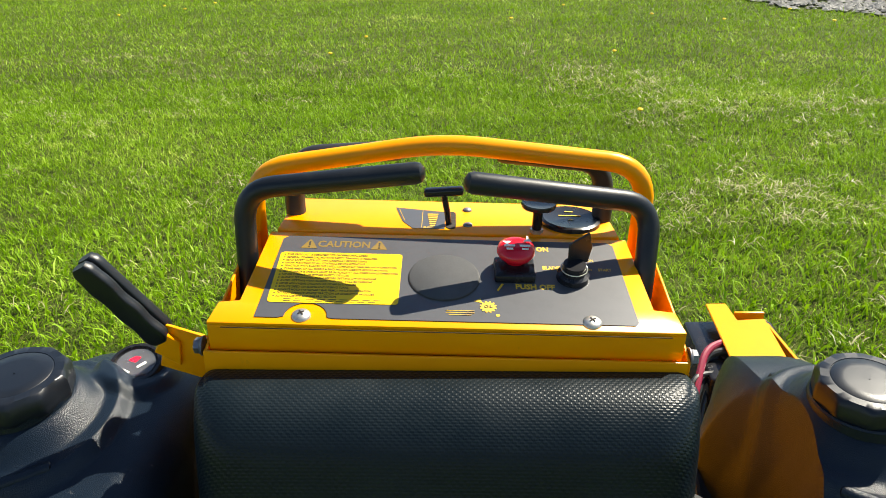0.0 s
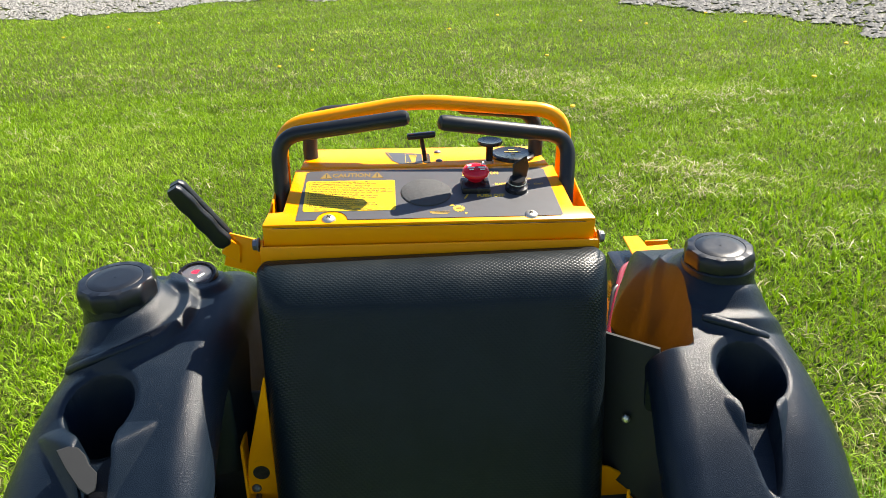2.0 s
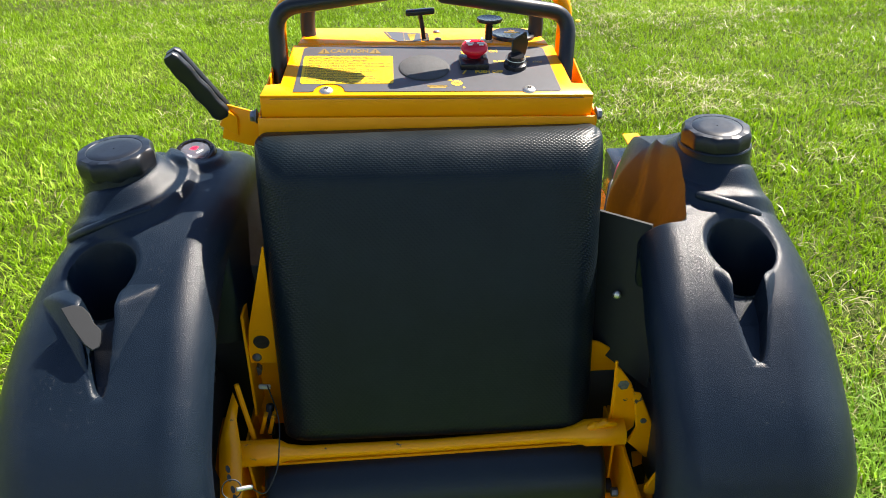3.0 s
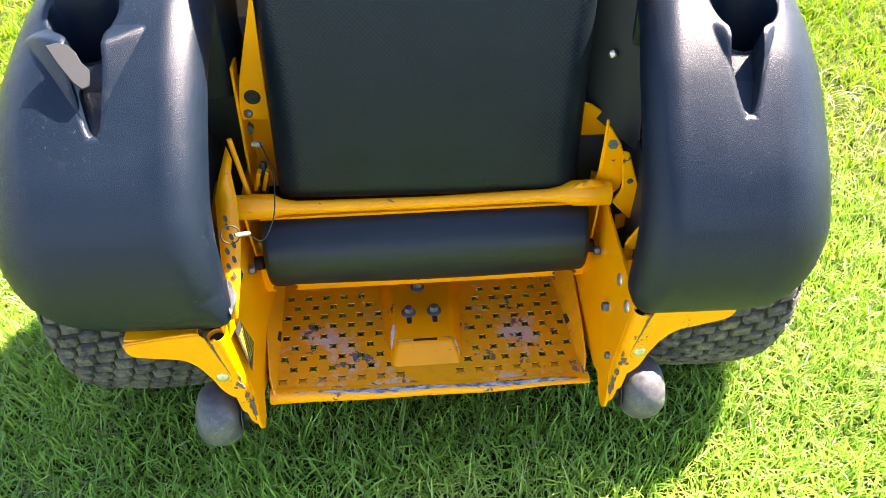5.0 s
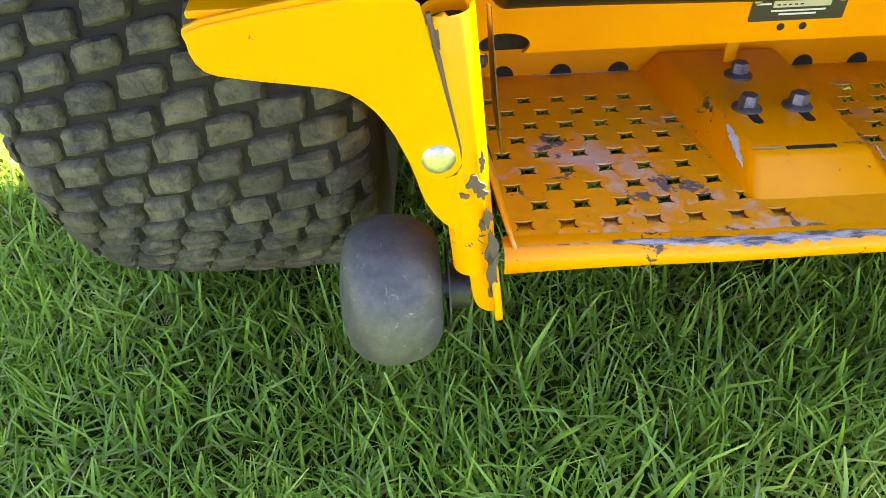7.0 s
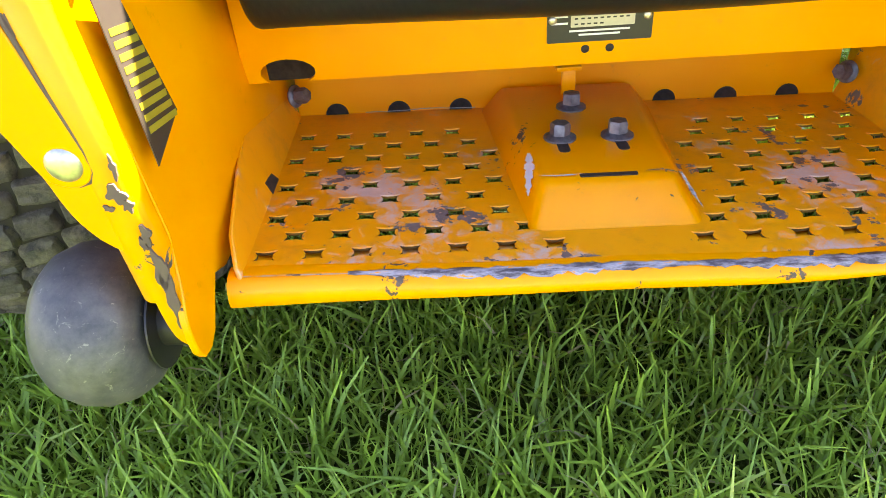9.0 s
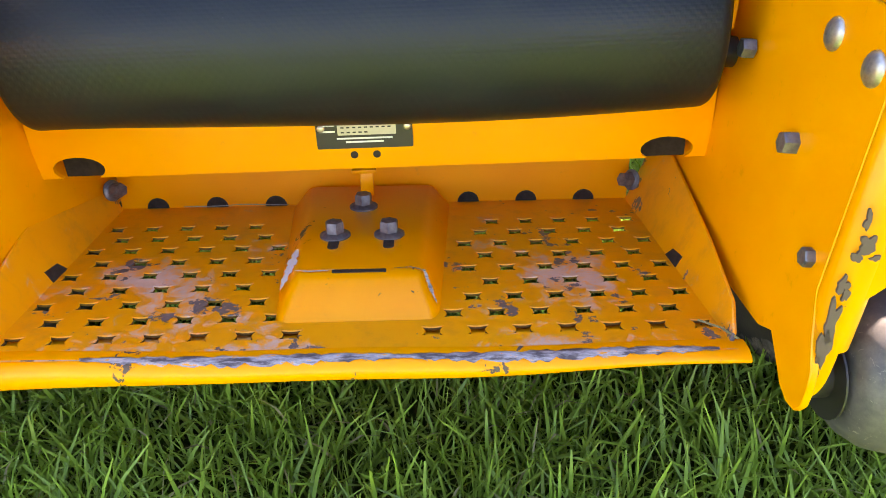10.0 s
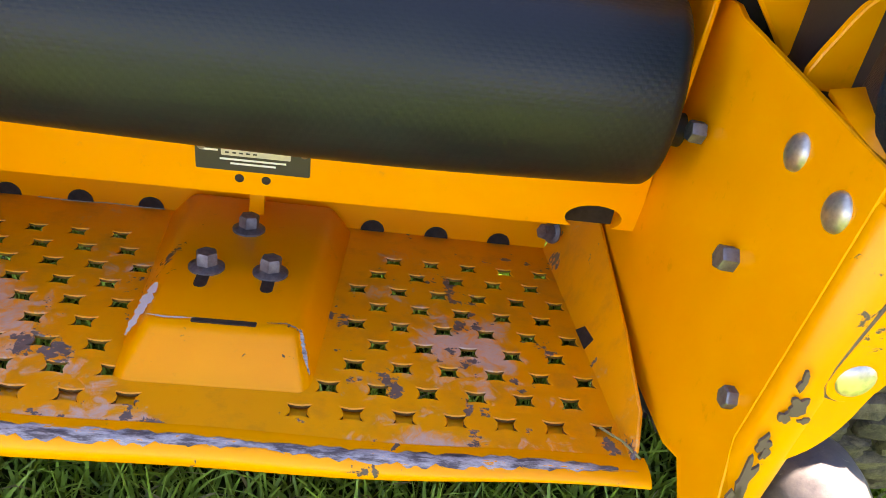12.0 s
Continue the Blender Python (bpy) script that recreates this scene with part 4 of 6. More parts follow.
        part("shelf", xf(shelf, pose(0, 0, 0.394 if s > 0 else 0.388)), M_YELW, br)
        domebolt("carriage_bolt", br, (s * 0.300, -0.0335, 0.305), (0, -1, 0), 0.0098, 0.004)
        # rolled corner of the bracket, open on top
        prof = [(0.0135, 0.0), (0.0135, 0.17), (0.0125, 0.1715), (0.0108, 0.17), (0.0108, 0.163), (0, 0.163)]
        roll = lathe(prof, 24)
        part("rolled_corner", xf(roll, pose(s * 0.2785, -0.0225, 0.215, 0, s * 5, 0) @ Matrix.Diagonal((1, 0.88, 1, 1))), M_YELW, br)
        part("roll_inside", lathe([(0.0107, 0), (0.0107, 0.001), (0, 0.001)], 20), M_DARK, br, "", 0, pose(s * 0.2785, -0.0225, 0.215, 0, s * 5, 0) @ Matrix.Diagonal((1, 0.88, 1, 1)) @ pose(0, 0, 0.1635))
        # doubled sheet, its edge standing proud of the folded side
        over = [(0.3085, 0.394), (0.3045, 0.384), (0.2885, 0.312), (0.288, 0.300), (0.2915, 0.2945), (0.298, 0.292), (0.306, 0.2935), (0.3135, 0.300), (0.326, 0.329), (0.345, 0.349), (0.372, 0.358), (0.400, 0.365), (0.422, 0.373), (0.428, 0.388), (0.418, 0.396), (0.322, 0.399)]
        over = [(0.33 + (x - 0.33) * tip, z - (0.010 * (x - 0.33) / 0.1 if s < 0 else 0.0)) if x > 0.33 else (x, z) for x, z in over]
        part("doubler", plate_y([(s * x, z) for x, z in curvy(over)], -0.0322, 0.0024, 0.0006), M_YELW, br)
        # brown line drawn for the raised edge's shadow and its chipped paint
        seam = [(0.303, 0.388), (0.2955, 0.348), (0.2880, 0.312), (0.2874, 0.300), (0.2910, 0.2938), (0.297, 0.2915)]
        part("seam", tube([(s * x, -0.0333, z) for x, z in seam], [0.0014, 0.0013, 0.0012, 0.0010, 0.0008, 0.0003], 8, False), M_CHIP, br)
        crng = random.Random(40 + s)
        for cx, cz, sx, sz in ((0.299, 0.374, 0.003, 0.007), (0.2955, 0.362, 0.002, 0.004), (0.2765, 0.302, 0.002, 0.006), (0.2800, 0.287, 0.005, 0.006), (0.2760, 0.280, 0.003, 0.004), (0.2860, 0.279, 0.003, 0.002),
                               (0.2725, 0.262, 0.003, 0.006), (0.2755, 0.256, 0.002, 0.005), (0.270, 0.240, 0.004, 0.014), (0.2695, 0.222, 0.004, 0.016), (0.268, 0.204, 0.003, 0.010), (0.345, 0.372, 0.006, 0.001), (0.352, 0.382, 0.001, 0.004), (0.372, 0.384, 0.003, 0.001), (0.40, 0.378, 0.004, 0.001)):
            chip = []
            lobe = [(crng.uniform(0.06, 0.2), crng.uniform(0, 6.28)) for _ in range(4)]
            for k in range(26):
                q = 2 * math.pi * k / 26
                f = 0.88 + sum(a * math.sin((j + 2) * q + o) for j, (a, o) in enumerate(lobe)) + crng.uniform(-0.10, 0.10)
                chip.append((s * cx + sx * f * math.cos(q), cz + sz * f * math.sin(q)))
            lift = 0.0366 if cx < 0.2885 else 0.0347
            part("paint_chip", plate_y(chip, -lift + (0.003 if cz > 0.25 else 0.0), 0.0016, 0), M_CHIP, br, "", 0)
        # rust specks along the bracket's top
        for k in range(14 if s > 0 else 7):
            cx, cz, r = crng.uniform(0.325, 0.33 + 0.085 * tip), crng.uniform(0.374, 0.392), crng.uniform(0.0006, 0.0018)
            cz -= 0.010 * (cx - 0.33) / 0.1 if s < 0 else 0.0
            speck = [(s * cx + r * crng.uniform(0.8, 2.2) * math.cos(q), cz + r * crng.uniform(0.5, 1.1) * math.sin(q)) for q in np.linspace(0, 5.6, 9)]
            part("rust_speck", plate_y(speck, -0.0332, 0.0012, 0), M_CHIP, br, "", 0)
        # small wheel that stops the mower tipping
        prof = [(0.018, -0.032), (0.032, -0.031), (0.041, -0.026), (0.048, -0.016), (0.0515, -0.003), (0.0508, 0.010), (0.046, 0.022), (0.038, 0.030), (0.027, 0.034), (0.012, 0.036), (0, 0.036)]
        rw = part("anti_tip_roller", lathe(prof, 40), M_ROLL, mower, "grey scuffed plastic anti-tip roller", 60, LOW @ aim((0.329 if s > 0 else -0.331, -0.006, 0.178), (s, 0, 0)))
        part("hub", lathe([(0.0, -0.05), (0.016, -0.05), (0.016, -0.036), (0.030, -0.0355), (0.030, -0.0368), (0, -0.0368)], 24), M_BLKW, rw)
        part("axle", tube([(0, 0, -0.058), (0, 0, -0.03)], 0.008, 12, False), M_BOLT, rw)
        # warning sticker on the outer fold
        if s > 0:
            continue
        st = part("sticker", plate_x([(-0.015, 0.373), (0.012, 0.362), (0.026, 0.294), (-0.019, 0.284)], -s * 0.0, 0.0006, 0), M_INK, pl, "black and yellow warning sticker", 0, pose(s * 0.2652, 0.004, 0.006) @ Matrix.Diagonal((-s, 1, 1, 1)))
        for i in range(9):
            part("print_bar", box((0.0008, 0.001 + 0.0005 * i, 0.350 - 0.0065 * i), (0.0003, 0.026 + 0.0015 * i, 0.0035), (-12, 0, 0), 0), M_OLIVE, st)
    # posts beside the thigh pad
    part("post", plate_y([(-0.2215, 0.735), (-0.2195, 0.735), (-0.229, 0.534), (-0.273, 0.536), (-0.262, 0.60)], 0.262, 0.004, 0.001), M_YEL, mower, "yellow bracket with a round hole", 30)
    part("post_hole", lathe([(0.0118, 0), (0.0118, 0.0008), (0, 0.0008)], 24), M_DARK, mower, "", 0, aim((-0.247, 0.2575, 0.575), (0, -1, 0)))
    domebolt("post_screw", mower, (-0.258, 0.257, 0.547), (0, -1, 0), 0.0070, 0.004, M_BOLT)
    part("post_side", plate_x([(0.262, 0.62), (0.25, 0.55), (0.235, 0.45), (0.30, 0.44), (0.30, 0.62)], -0.272, 0.004, 0.001), M_YEL, mower, "", 30)
    part("post_web", plate_y([(-0.280, 0.58), (-0.238, 0.58), (-0.234, 0.38), (-0.29, 0.38)], 0.295, 0.004, 0.001), M_YEL, mower, "", 30)
    # added sheet, its dark colour standing in for shade behind the post
    part("back_panel", box((-0.285, 0.335, 0.51), (0.16, 0.004, 0.30), (0, 0, 0), 0.001), M_POST, mower, "added dark sheet for the shaded gap behind the post")
    # sheet that runs from the bracket's corner up to the post, with its sticker
    rim_l = [(-0.287, 0.205, 0.528), (-0.299, 0.17, 0.496), (-0.303, 0.145, 0.480), (-0.294, 0.09, 0.455), (-0.286, 0.04, 0.428), (-0.277, -0.012, 0.396)]
    rim_r = [(-0.280, 0.195, 0.510), (-0.281, 0.178, 0.500), (-0.271, 0.140, 0.478), (-0.263, 0.085, 0.452), (-0.262, 0.04, 0.426), (-0.264, -0.010, 0.396)]
    gus = mesh_part("gusset", grid_mesh("gusset", [[a, b] for a, b in zip(rim_r, rim_l)]), M_YELW, mower, "", 30)
    gus.modifiers.new("thickness", "SOLIDIFY").thickness = 0.003
    for k, f in ((3.15, 0.3), (3.35, 0.62), (3.55, 0.3), (3.75, 0.6), (3.98, 0.3), (4.2, 0.6), (2.7, 0.55), (2.95, 0.4), (2.5, 0.6)):
        i = int(k)
        g = k - i
        a, b = (Vector(rim_r[i]).lerp(Vector(rim_r[i + 1]), g), Vector(rim_l[i]).lerp(Vector(rim_l[i + 1]), g))
        part("oval_mark", xf(lathe([(0.0036, 0), (0.0036, 0.0004), (0, 0.0004)], 14), aim(a.lerp(b, f) + Vector((0, -0.0012, 0.002)), (0.25, -0.5, 0.83)) @ Matrix.Diagonal((0.75, 1.5, 1, 1))), M_INK, gus)
    part("strut", tube([(-0.282, 0.212, 0.535), (-0.266, 0.19, 0.445)], 0.004, 8, False), M_YEL, mower)
    hexbolt("web_bolt", mower, (-0.272, 0.288, 0.503), (0.2, -1, 0), 0.010, 0.012, 0, M_BOLT, 10)
    part("white_clip", box((-0.252, 0.245, 0.500), (0.018, 0.006, 0.007), (0, 8, 0), 0.002), M_SILV, mower)
    for x, dx in ((-0.255, -0.006), (-0.243, 0.004)):
        part("linkage_tab", box((x, 0.215, 0.455), (0.006, 0.012, 0.036), (0, 18, 0), 0.001), M_YELW, mower)
    part("linkage_rod", tube([(-0.249, 0.222, 0.43), (-0.247, 0.235, 0.47)], 0.006, 10), M_POST, mower)
    # the other side
    rim_r = [(0.281, -0.014, 0.3985), (0.283, 0.02, 0.402), (0.286, 0.06, 0.407)]
    rim_l = [(0.305, -0.014, 0.398), (0.307, 0.02, 0.404), (0.310, 0.06, 0.412)]
    gus = mesh_part("gusset", grid_mesh("gusset", [[a, b] for a, b in zip(rim_r, rim_l)]), M_YELW, mower, "", 30)
    gus.modifiers.new("thickness", "SOLIDIFY").thickness = 0.003
    part("bracket_tab", plate_y(curvy([(0.292, 0.398), (0.300, 0.424), (0.312, 0.444), (0.330, 0.446), (0.332, 0.430), (0.322, 0.398)]), 0.100, 0.006, 0.001), M_YELW, mower, "", 30)
    part("upper_bracket", plate_y([(0.2627, 0.556), (0.268, 0.551), (0.286, 0.523), (0.292, 0.505), (0.298, 0.464), (0.296, 0.440), (0.285, 0.428), (0.2627, 0.428)], 0.188, 0.006, 0.001), M_YELW, mower, "", 30)
    part("bracket_back", plate_y([(0.214, 0.562), (0.252, 0.548), (0.290, 0.518), (0.290, 0.440), (0.262, 0.432), (0.250, 0.438), (0.214, 0.442)], 0.0, 0.004, 0.001), M_YELW, mower, "yellow back sheet in deep shade", 30, Matrix.Translation((0, 0.262, 0.50)) @ pose(0, 0, 0, 8) @ Matrix.Translation((0, 0, -0.50)))
    part("rolled_edge", tube([(0.2627, 0.190, 0.560), (0.2632, 0.187, 0.52), (0.2622, 0.187, 0.47), (0.2600, 0.187, 0.452)], [0.0024, 0.0030, 0.0028, 0.0040], 10), M_YELW, mower)
    part("weld_bead", tube([(0.226, 0.170, 0.4555), (0.234, 0.170, 0.460), (0.241, 0.170, 0.4595), (0.248, 0.171, 0.462), (0.256, 0.171, 0.461), (0.264, 0.172, 0.4585)], [0.004, 0.0062, 0.0050, 0.0066, 0.0052, 0.0045], 10), M_YELW, mower, "rough weld on the bar's end")
    part("swing_arm", plate_y([(0.284, 0.520), (0.296, 0.517), (0.316, 0.465), (0.326, 0.434), (0.330, 0.405), (0.325, 0.391), (0.314, 0.389), (0.284, 0.424), (0.295, 0.45), (0.292, 0.476)], 0.174, 0.006, 0.002), M_YELW, mower, "", 30)
    # added dark backing: the colour stands in for shade in the recess
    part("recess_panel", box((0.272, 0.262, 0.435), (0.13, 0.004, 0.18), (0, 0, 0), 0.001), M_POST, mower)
    part("inner_strap", plate_y([(0.300, 0.38), (0.329, 0.384), (0.338, 0.332), (0.334, 0.332), (0.324, 0.36), (0.305, 0.35)], 0.19, 0.004, 0), M_YELW, mower)
    part("inner_strap", plate_y([(0.311, 0.353), (0.328, 0.353), (0.333, 0.304), (0.323, 0.285)], 0.152, 0.006, 0.001), M_YELW, mower)
    # three added dark fillers that paint the gap by the tyre as shade
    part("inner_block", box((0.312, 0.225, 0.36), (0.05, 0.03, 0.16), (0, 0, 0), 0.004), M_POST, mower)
    part("wheel_shield", box((0.319, 0.150, 0.435), (0.004, 0.27, 0.15), (0, 0, 0), 0.001), M_POST, mower, "added dark sheet for the shaded gap beside the tyre")
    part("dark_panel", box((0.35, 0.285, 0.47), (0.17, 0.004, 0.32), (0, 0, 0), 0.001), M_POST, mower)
    hexbolt("arm_screw", mower, (0.304, 0.170, 0.466), (0, -1, 0), 0.005, 0.004, 0, M_BOLT, 5)
    hexbolt("pivot_bolt", mower, (0.2735, 0.186, 0.5235), (0, -1, 0.2), 0.0085, 0.006, 0, M_BOLT, 8)
    part("post", plate_x([(0.360, 0.80), (0.318, 0.56), (0.36, 0.56), (0.40, 0.80)], 0.232, 0.003, 0.001), M_YEL, mower, "", 30)
    # hitch ring on its wire
    rg = [(0.0125 * math.cos(a), 0, 0.0125 * math.sin(a)) for a in np.linspace(0, 2 * math.pi, 25)]
    part("split_ring", tube(rg, 0.0010, 8, False), M_POST, mower, "steel hitch-pin ring", 60, pose(-0.270, 0.070, 0.478, -35, 0, 8))
    part("pin", tube([(-0.262, 0.070, 0.477), (-0.246, 0.076, 0.474)], 0.0035, 10), M_ZINC, mower)
    part("lanyard", tube(rounded([(-0.248, 0.076, 0.474), (-0.232, 0.080, 0.449), (-0.213, 0.100, 0.478), (-0.217, 0.17, 0.503), (-0.246, 0.24, 0.506)], 0.03), 0.0011, 6, False), M_BLKW, mower, "thin black lanyard wire")


def tyre_mesh():
    """Turf tyre about the x axis with its blocks."""
    prof = [(-0.105, 0.115), (-0.128, 0.15), (-0.134, 0.185), (-0.130, 0.212), (-0.118, 0.229), (-0.10, 0.238), (-0.05, 0.243), (0, 0.2445), (0.05, 0.243), (0.10, 0.238), (0.118, 0.229), (0.130, 0.212), (0.134, 0.185), (0.128, 0.15), (0.105, 0.115)]
    n = 72
    rows = [[(x, r * math.cos(2 * math.pi * i / n), r * math.sin(2 * math.pi * i / n)) for x, r in prof] for i in range(n + 1)]
    return grid_mesh("tyre", rows)


def tread_mesh(seed):
    """Chunky blocks in staggered rows across the tyre's crown."""
    rng = random.Random(seed)
    V, F = [], []
    N, COL = 62, 7
    US = (-1, -0.95, -0.82, -0.35, 0.1, 0.5, 0.82, 0.95, 1)
    VS = (-1, -0.92, -0.72, -0.3, 0.05, 0.4, 0.72, 0.92, 1)
    MID = 4
    for r in range(N):
        a0 = 2 * math.pi * r / N
        a1 = a0 + 2 * math.pi * 0.86 / N
        pitch = 0.252 / COL
        for c in range(COL + 1):
            x0 = -0.126 + pitch * (c - (r % 3) / 3) + 0.0022
            x1 = x0 + pitch - 0.0040
            x0, x1 = max(x0, -0.126), min(x1, 0.126)
            if x1 - x0 < 0.008:
                continue
            sk = rng.uniform(0.0012, 0.0032)
            b = len(V)
            tilt, turn, step = rng.uniform(-0.0007, 0.0007), rng.uniform(-0.0007, 0.0007), rng.uniform(0.0002, 0.0010)
            bite = [rng.uniform(0.0, 0.26) for _ in range(4)]
            for j, v in enumerate(VS):
                for i, u in enumerate(US):
                    ring = min(i, len(US) - 1 - i, j, len(VS) - 1 - j)
                    lift = (-0.005, 0.0030, 0.0066, 0.0076)[min(ring, 3)]
                    # worn corners, a shallow crack along the middle, an uneven top
                    cor = bite[(u > 0) + 2 * (v > 0)] * (abs(u * v)) ** 3
                    if ring > 1:
                        lift += tilt * u + turn * v + rng.uniform(-0.0006, 0.0006) + (step if v > 0.05 else 0) - (0.0014 if j == MID else 0) - 0.012 * cor
                    wob = rng.uniform(-0.0010, 0.0010)
                    xx = (x0 + x1) / 2 + (x1 - x0) / 2 * u * (1 - cor) + wob
                    aa = (a0 + a1) / 2 + (a1 - a0) / 2 * v * (1 - cor) + (sk * u - 0.30 * xx + rng.uniform(-0.0006, 0.0006)) / 0.245
                    crown = 0.2445 - 0.0065 * (xx / 0.1) ** 2 - 0.016 * max(0, (abs(xx) - 0.095) / 0.03) ** 2
                    rr = crown + lift
                    V.append((xx, rr * math.cos(aa), rr * math.sin(aa)))
            m = len(US)
            F += [(b + j * m + i, b + j * m + i + 1, b + (j + 1) * m + i + 1, b + (j + 1) * m + i) for j in range(len(VS) - 1) for i in range(m - 1)]
    me = bpy.data.meshes.new("tread")
    me.from_pydata(V, [], F)
    me.update()
    return me


def build_wheels():
    for s in (-1, 1):
        w = mesh_part("tyre", tyre_mesh(), M_GROOVE, mower, "wide turf tyre with blocky tread, dusty", 60, pose(0.458 if s > 0 else -0.47, 0.297, 0.252, 7 if s > 0 else 2, 0, 0))
        mesh_part("tread", tread_mesh(11 + s), M_TYRE, w, "", 50)
        part("rim", xf(lathe([(0.12, -0.10), (0.125, 0.0), (0.12, 0.10), (0.05, 0.06), (0, 0.06)], 32), Matrix.Rotation(radians(90), 4, "Y")), M_YEL, w)


def smooth01(v, a, b):
    t = np.clip((v - a) / (b - a), 0, 1)
    return t * t * (3 - 2 * t)


CUPS = {1: (0.424, 0.222, 0.7170), -1: (0.427, 0.226, 0.7205)}


def tank_mesh(s):
    """A moulded tank over the wheel, with neck, cup well and slot. s: side."""
    ctrl = np.array([(0.06, 0.393), (-0.008, 0.394), (-0.032, 0.401), (-0.037, 0.45), (-0.020, 0.515), (0.020, 0.575), (0.078, 0.632), (0.145, 0.686), (0.215, 0.728), (0.285, 0.757), (0.36, 0.773), (0.44, 0.780), (0.51, 0.768), (0.555, 0.73), (0.575, 0.66), (0.58, 0.55), (0.57, 0.44)])
    # even steps along a smooth curve through the points
    tt = np.linspace(0, len(ctrl) - 1, 900)
    def cr(v):
        out = np.zeros_like(tt)
        for i, q in enumerate(tt):
            k = min(int(q), len(v) - 2)
            f = q - k
            p0, p1, p2, p3 = v[max(k - 1, 0)], v[k], v[k + 1], v[min(k + 2, len(v) - 1)]
            out[i] = 0.5 * (2 * p1 + (p2 - p0) * f + (2 * p0 - 5 * p1 + 4 * p2 - p3) * f * f + (3 * p1 - p0 - 3 * p2 + p3) * f ** 3)
        return out
    cy, cz = cr(ctrl[:, 0]), cr(ctrl[:, 1])
    d = np.concatenate([[0], np.cumsum(np.hypot(np.diff(cy), np.diff(cz)))])
    m, c = 640, 186
    # rows lie closer together over the cup and its slot
    even = np.linspace(0, d[-1], 2000)
    at_y = np.interp(even, d, cy)
    close = np.cumsum(1 + 2.2 * ((at_y > 0.07) & (at_y < 0.285) & (np.interp(even, d, cz) > 0.6)))
    sd_ = np.interp(np.linspace(close[0], close[-1], m), close, even)
    y, z = np.interp(sd_, d, cy), np.interp(sd_, d, cz)
    ty, tz = np.gradient(y), np.gradient(z)
    ln = np.hypot(ty, tz)
    ny, nz = -tz / ln, ty / ln          # outward: rear, then up, then front
    tq = np.interp(sd_, d, tt)
    outer = np.interp(tq, [0, 2, 4, 6, 7, 8, 9, 10, 11, 13, 16], [0.560, 0.568, 0.574, 0.570, 0.560, 0.545, 0.528, 0.512, 0.503, 0.50, 0.50])
    outer = outer - (0.022 if s > 0 else 0.0) * np.interp(tq, [6, 9], [1, 0])
    if s > 0:
        inner = np.interp(tq, [0, 1, 1.8, 2.6, 3.5, 5, 7], [0.300, 0.290, 0.275, 0.270, 0.274, 0.281, 0.288])
        # the inner side steps back behind the shelf and comes forward again towards the front
        inner = np.where(tq < 7, inner, np.interp(y, [0.145, 0.215, 0.262, 0.272, 0.33, 0.40, 0.45, 0.50, 0.56], [0.288, 0.296, 0.300, 0.350, 0.340, 0.313, 0.295, 0.306, 0.325]))
        RIs = np.interp(tq, [0, 1.6, 3, 16], [0.016, 0.022, 0.045, 0.045])
    else:
        inner = np.interp(tq, [0, 3, 5, 7, 8.5, 10, 16], [0.264, 0.272, 0.280, 0.280, 0.278, 0.262, 0.25])
        RIs = np.interp(tq, [0, 1.6, 3, 16], [0.014, 0.018, 0.05, 0.05])
    edge = np.interp(y, np.linspace(0.20, 0.58, 60), np.convolve(np.interp(np.linspace(0.20 - 0.0386, 0.58 + 0.0386, 72), [0.22, 0.27, 0.33, 0.38, 0.42, 0.45, 0.50, 0.56], [0.350, 0.362, 0.374, 0.373, 0.367, 0.359, 0.350, 0.356]), np.ones(13) / 13, "valid"))
    rows = np.zeros((m, c + 2, 3))
    RO = 0.10
    for i in range(m):
        # rounded shoulders: small radius inside, large outside
        w, RI = outer[i] - inner[i], RIs[i]
        fine = np.linspace(0, 1, 400)
        near = np.cumsum(1 + 1.4 * np.exp(-((fine - 0.50) / 0.20) ** 4) + 0.6 * (fine < 0.06) + 0.4 * (fine > 0.9))
        q = np.interp(np.linspace(near[0], near[-1], c), near, fine)
        fold = max(edge[i], inner[i] + 0.012)
        if s > 0:
            # more columns on the inner face
            q = np.concatenate([np.linspace(0, 0.22, 40), 0.22 + 0.78 * np.interp(np.linspace(near[0], near[-1], c - 39)[1:], near, fine)])
            x = np.where(q < 0.22, inner[i] + (fold - inner[i]) * q / 0.22, fold + (outer[i] - fold) * (q - 0.22) / 0.78)
        else:
            x = inner[i] + w * q
        ei, eo = np.clip(1 - (x - inner[i]) / RI, 0, 1), np.clip(1 - (outer[i] - x) / RO, 0, 1)
        part_in = np.clip((fold - x) / (fold - inner[i]), 0, 0.999)
        steep = float(np.interp(y[i], [0.36, 0.45], [0.9, 0.35]))
        cant = float(np.interp(y[i], [0.36, 0.45], [0.165, 0.113])) * (steep * part_in + (1 - steep) * (1 - np.sqrt(1 - part_in ** 2)))
        fade = float(smooth01(y[i], 0.258, 0.272)) if s > 0 and tq[i] > 7 else 0.0
        drop = RI * (1 - np.sqrt(1 - ei ** 2)) * (1 - fade) + cant * fade + RO * (1 - np.sqrt(1 - eo ** 2))
        rows[i, 1:-1, 0] = x
        rows[i, 1:-1, 1] = y[i] - ny[i] * drop
        rows[i, 1:-1, 2] = z[i] - nz[i] * drop
        for e, k in ((0, 1), (-1, -2)):
            rows[i, e] = rows[i, k]
            rows[i, e, 1] += (0.27 - rows[i, k, 1]) * 0.8
            rows[i, e, 2] += (0.53 - rows[i, k, 2]) * 0.8
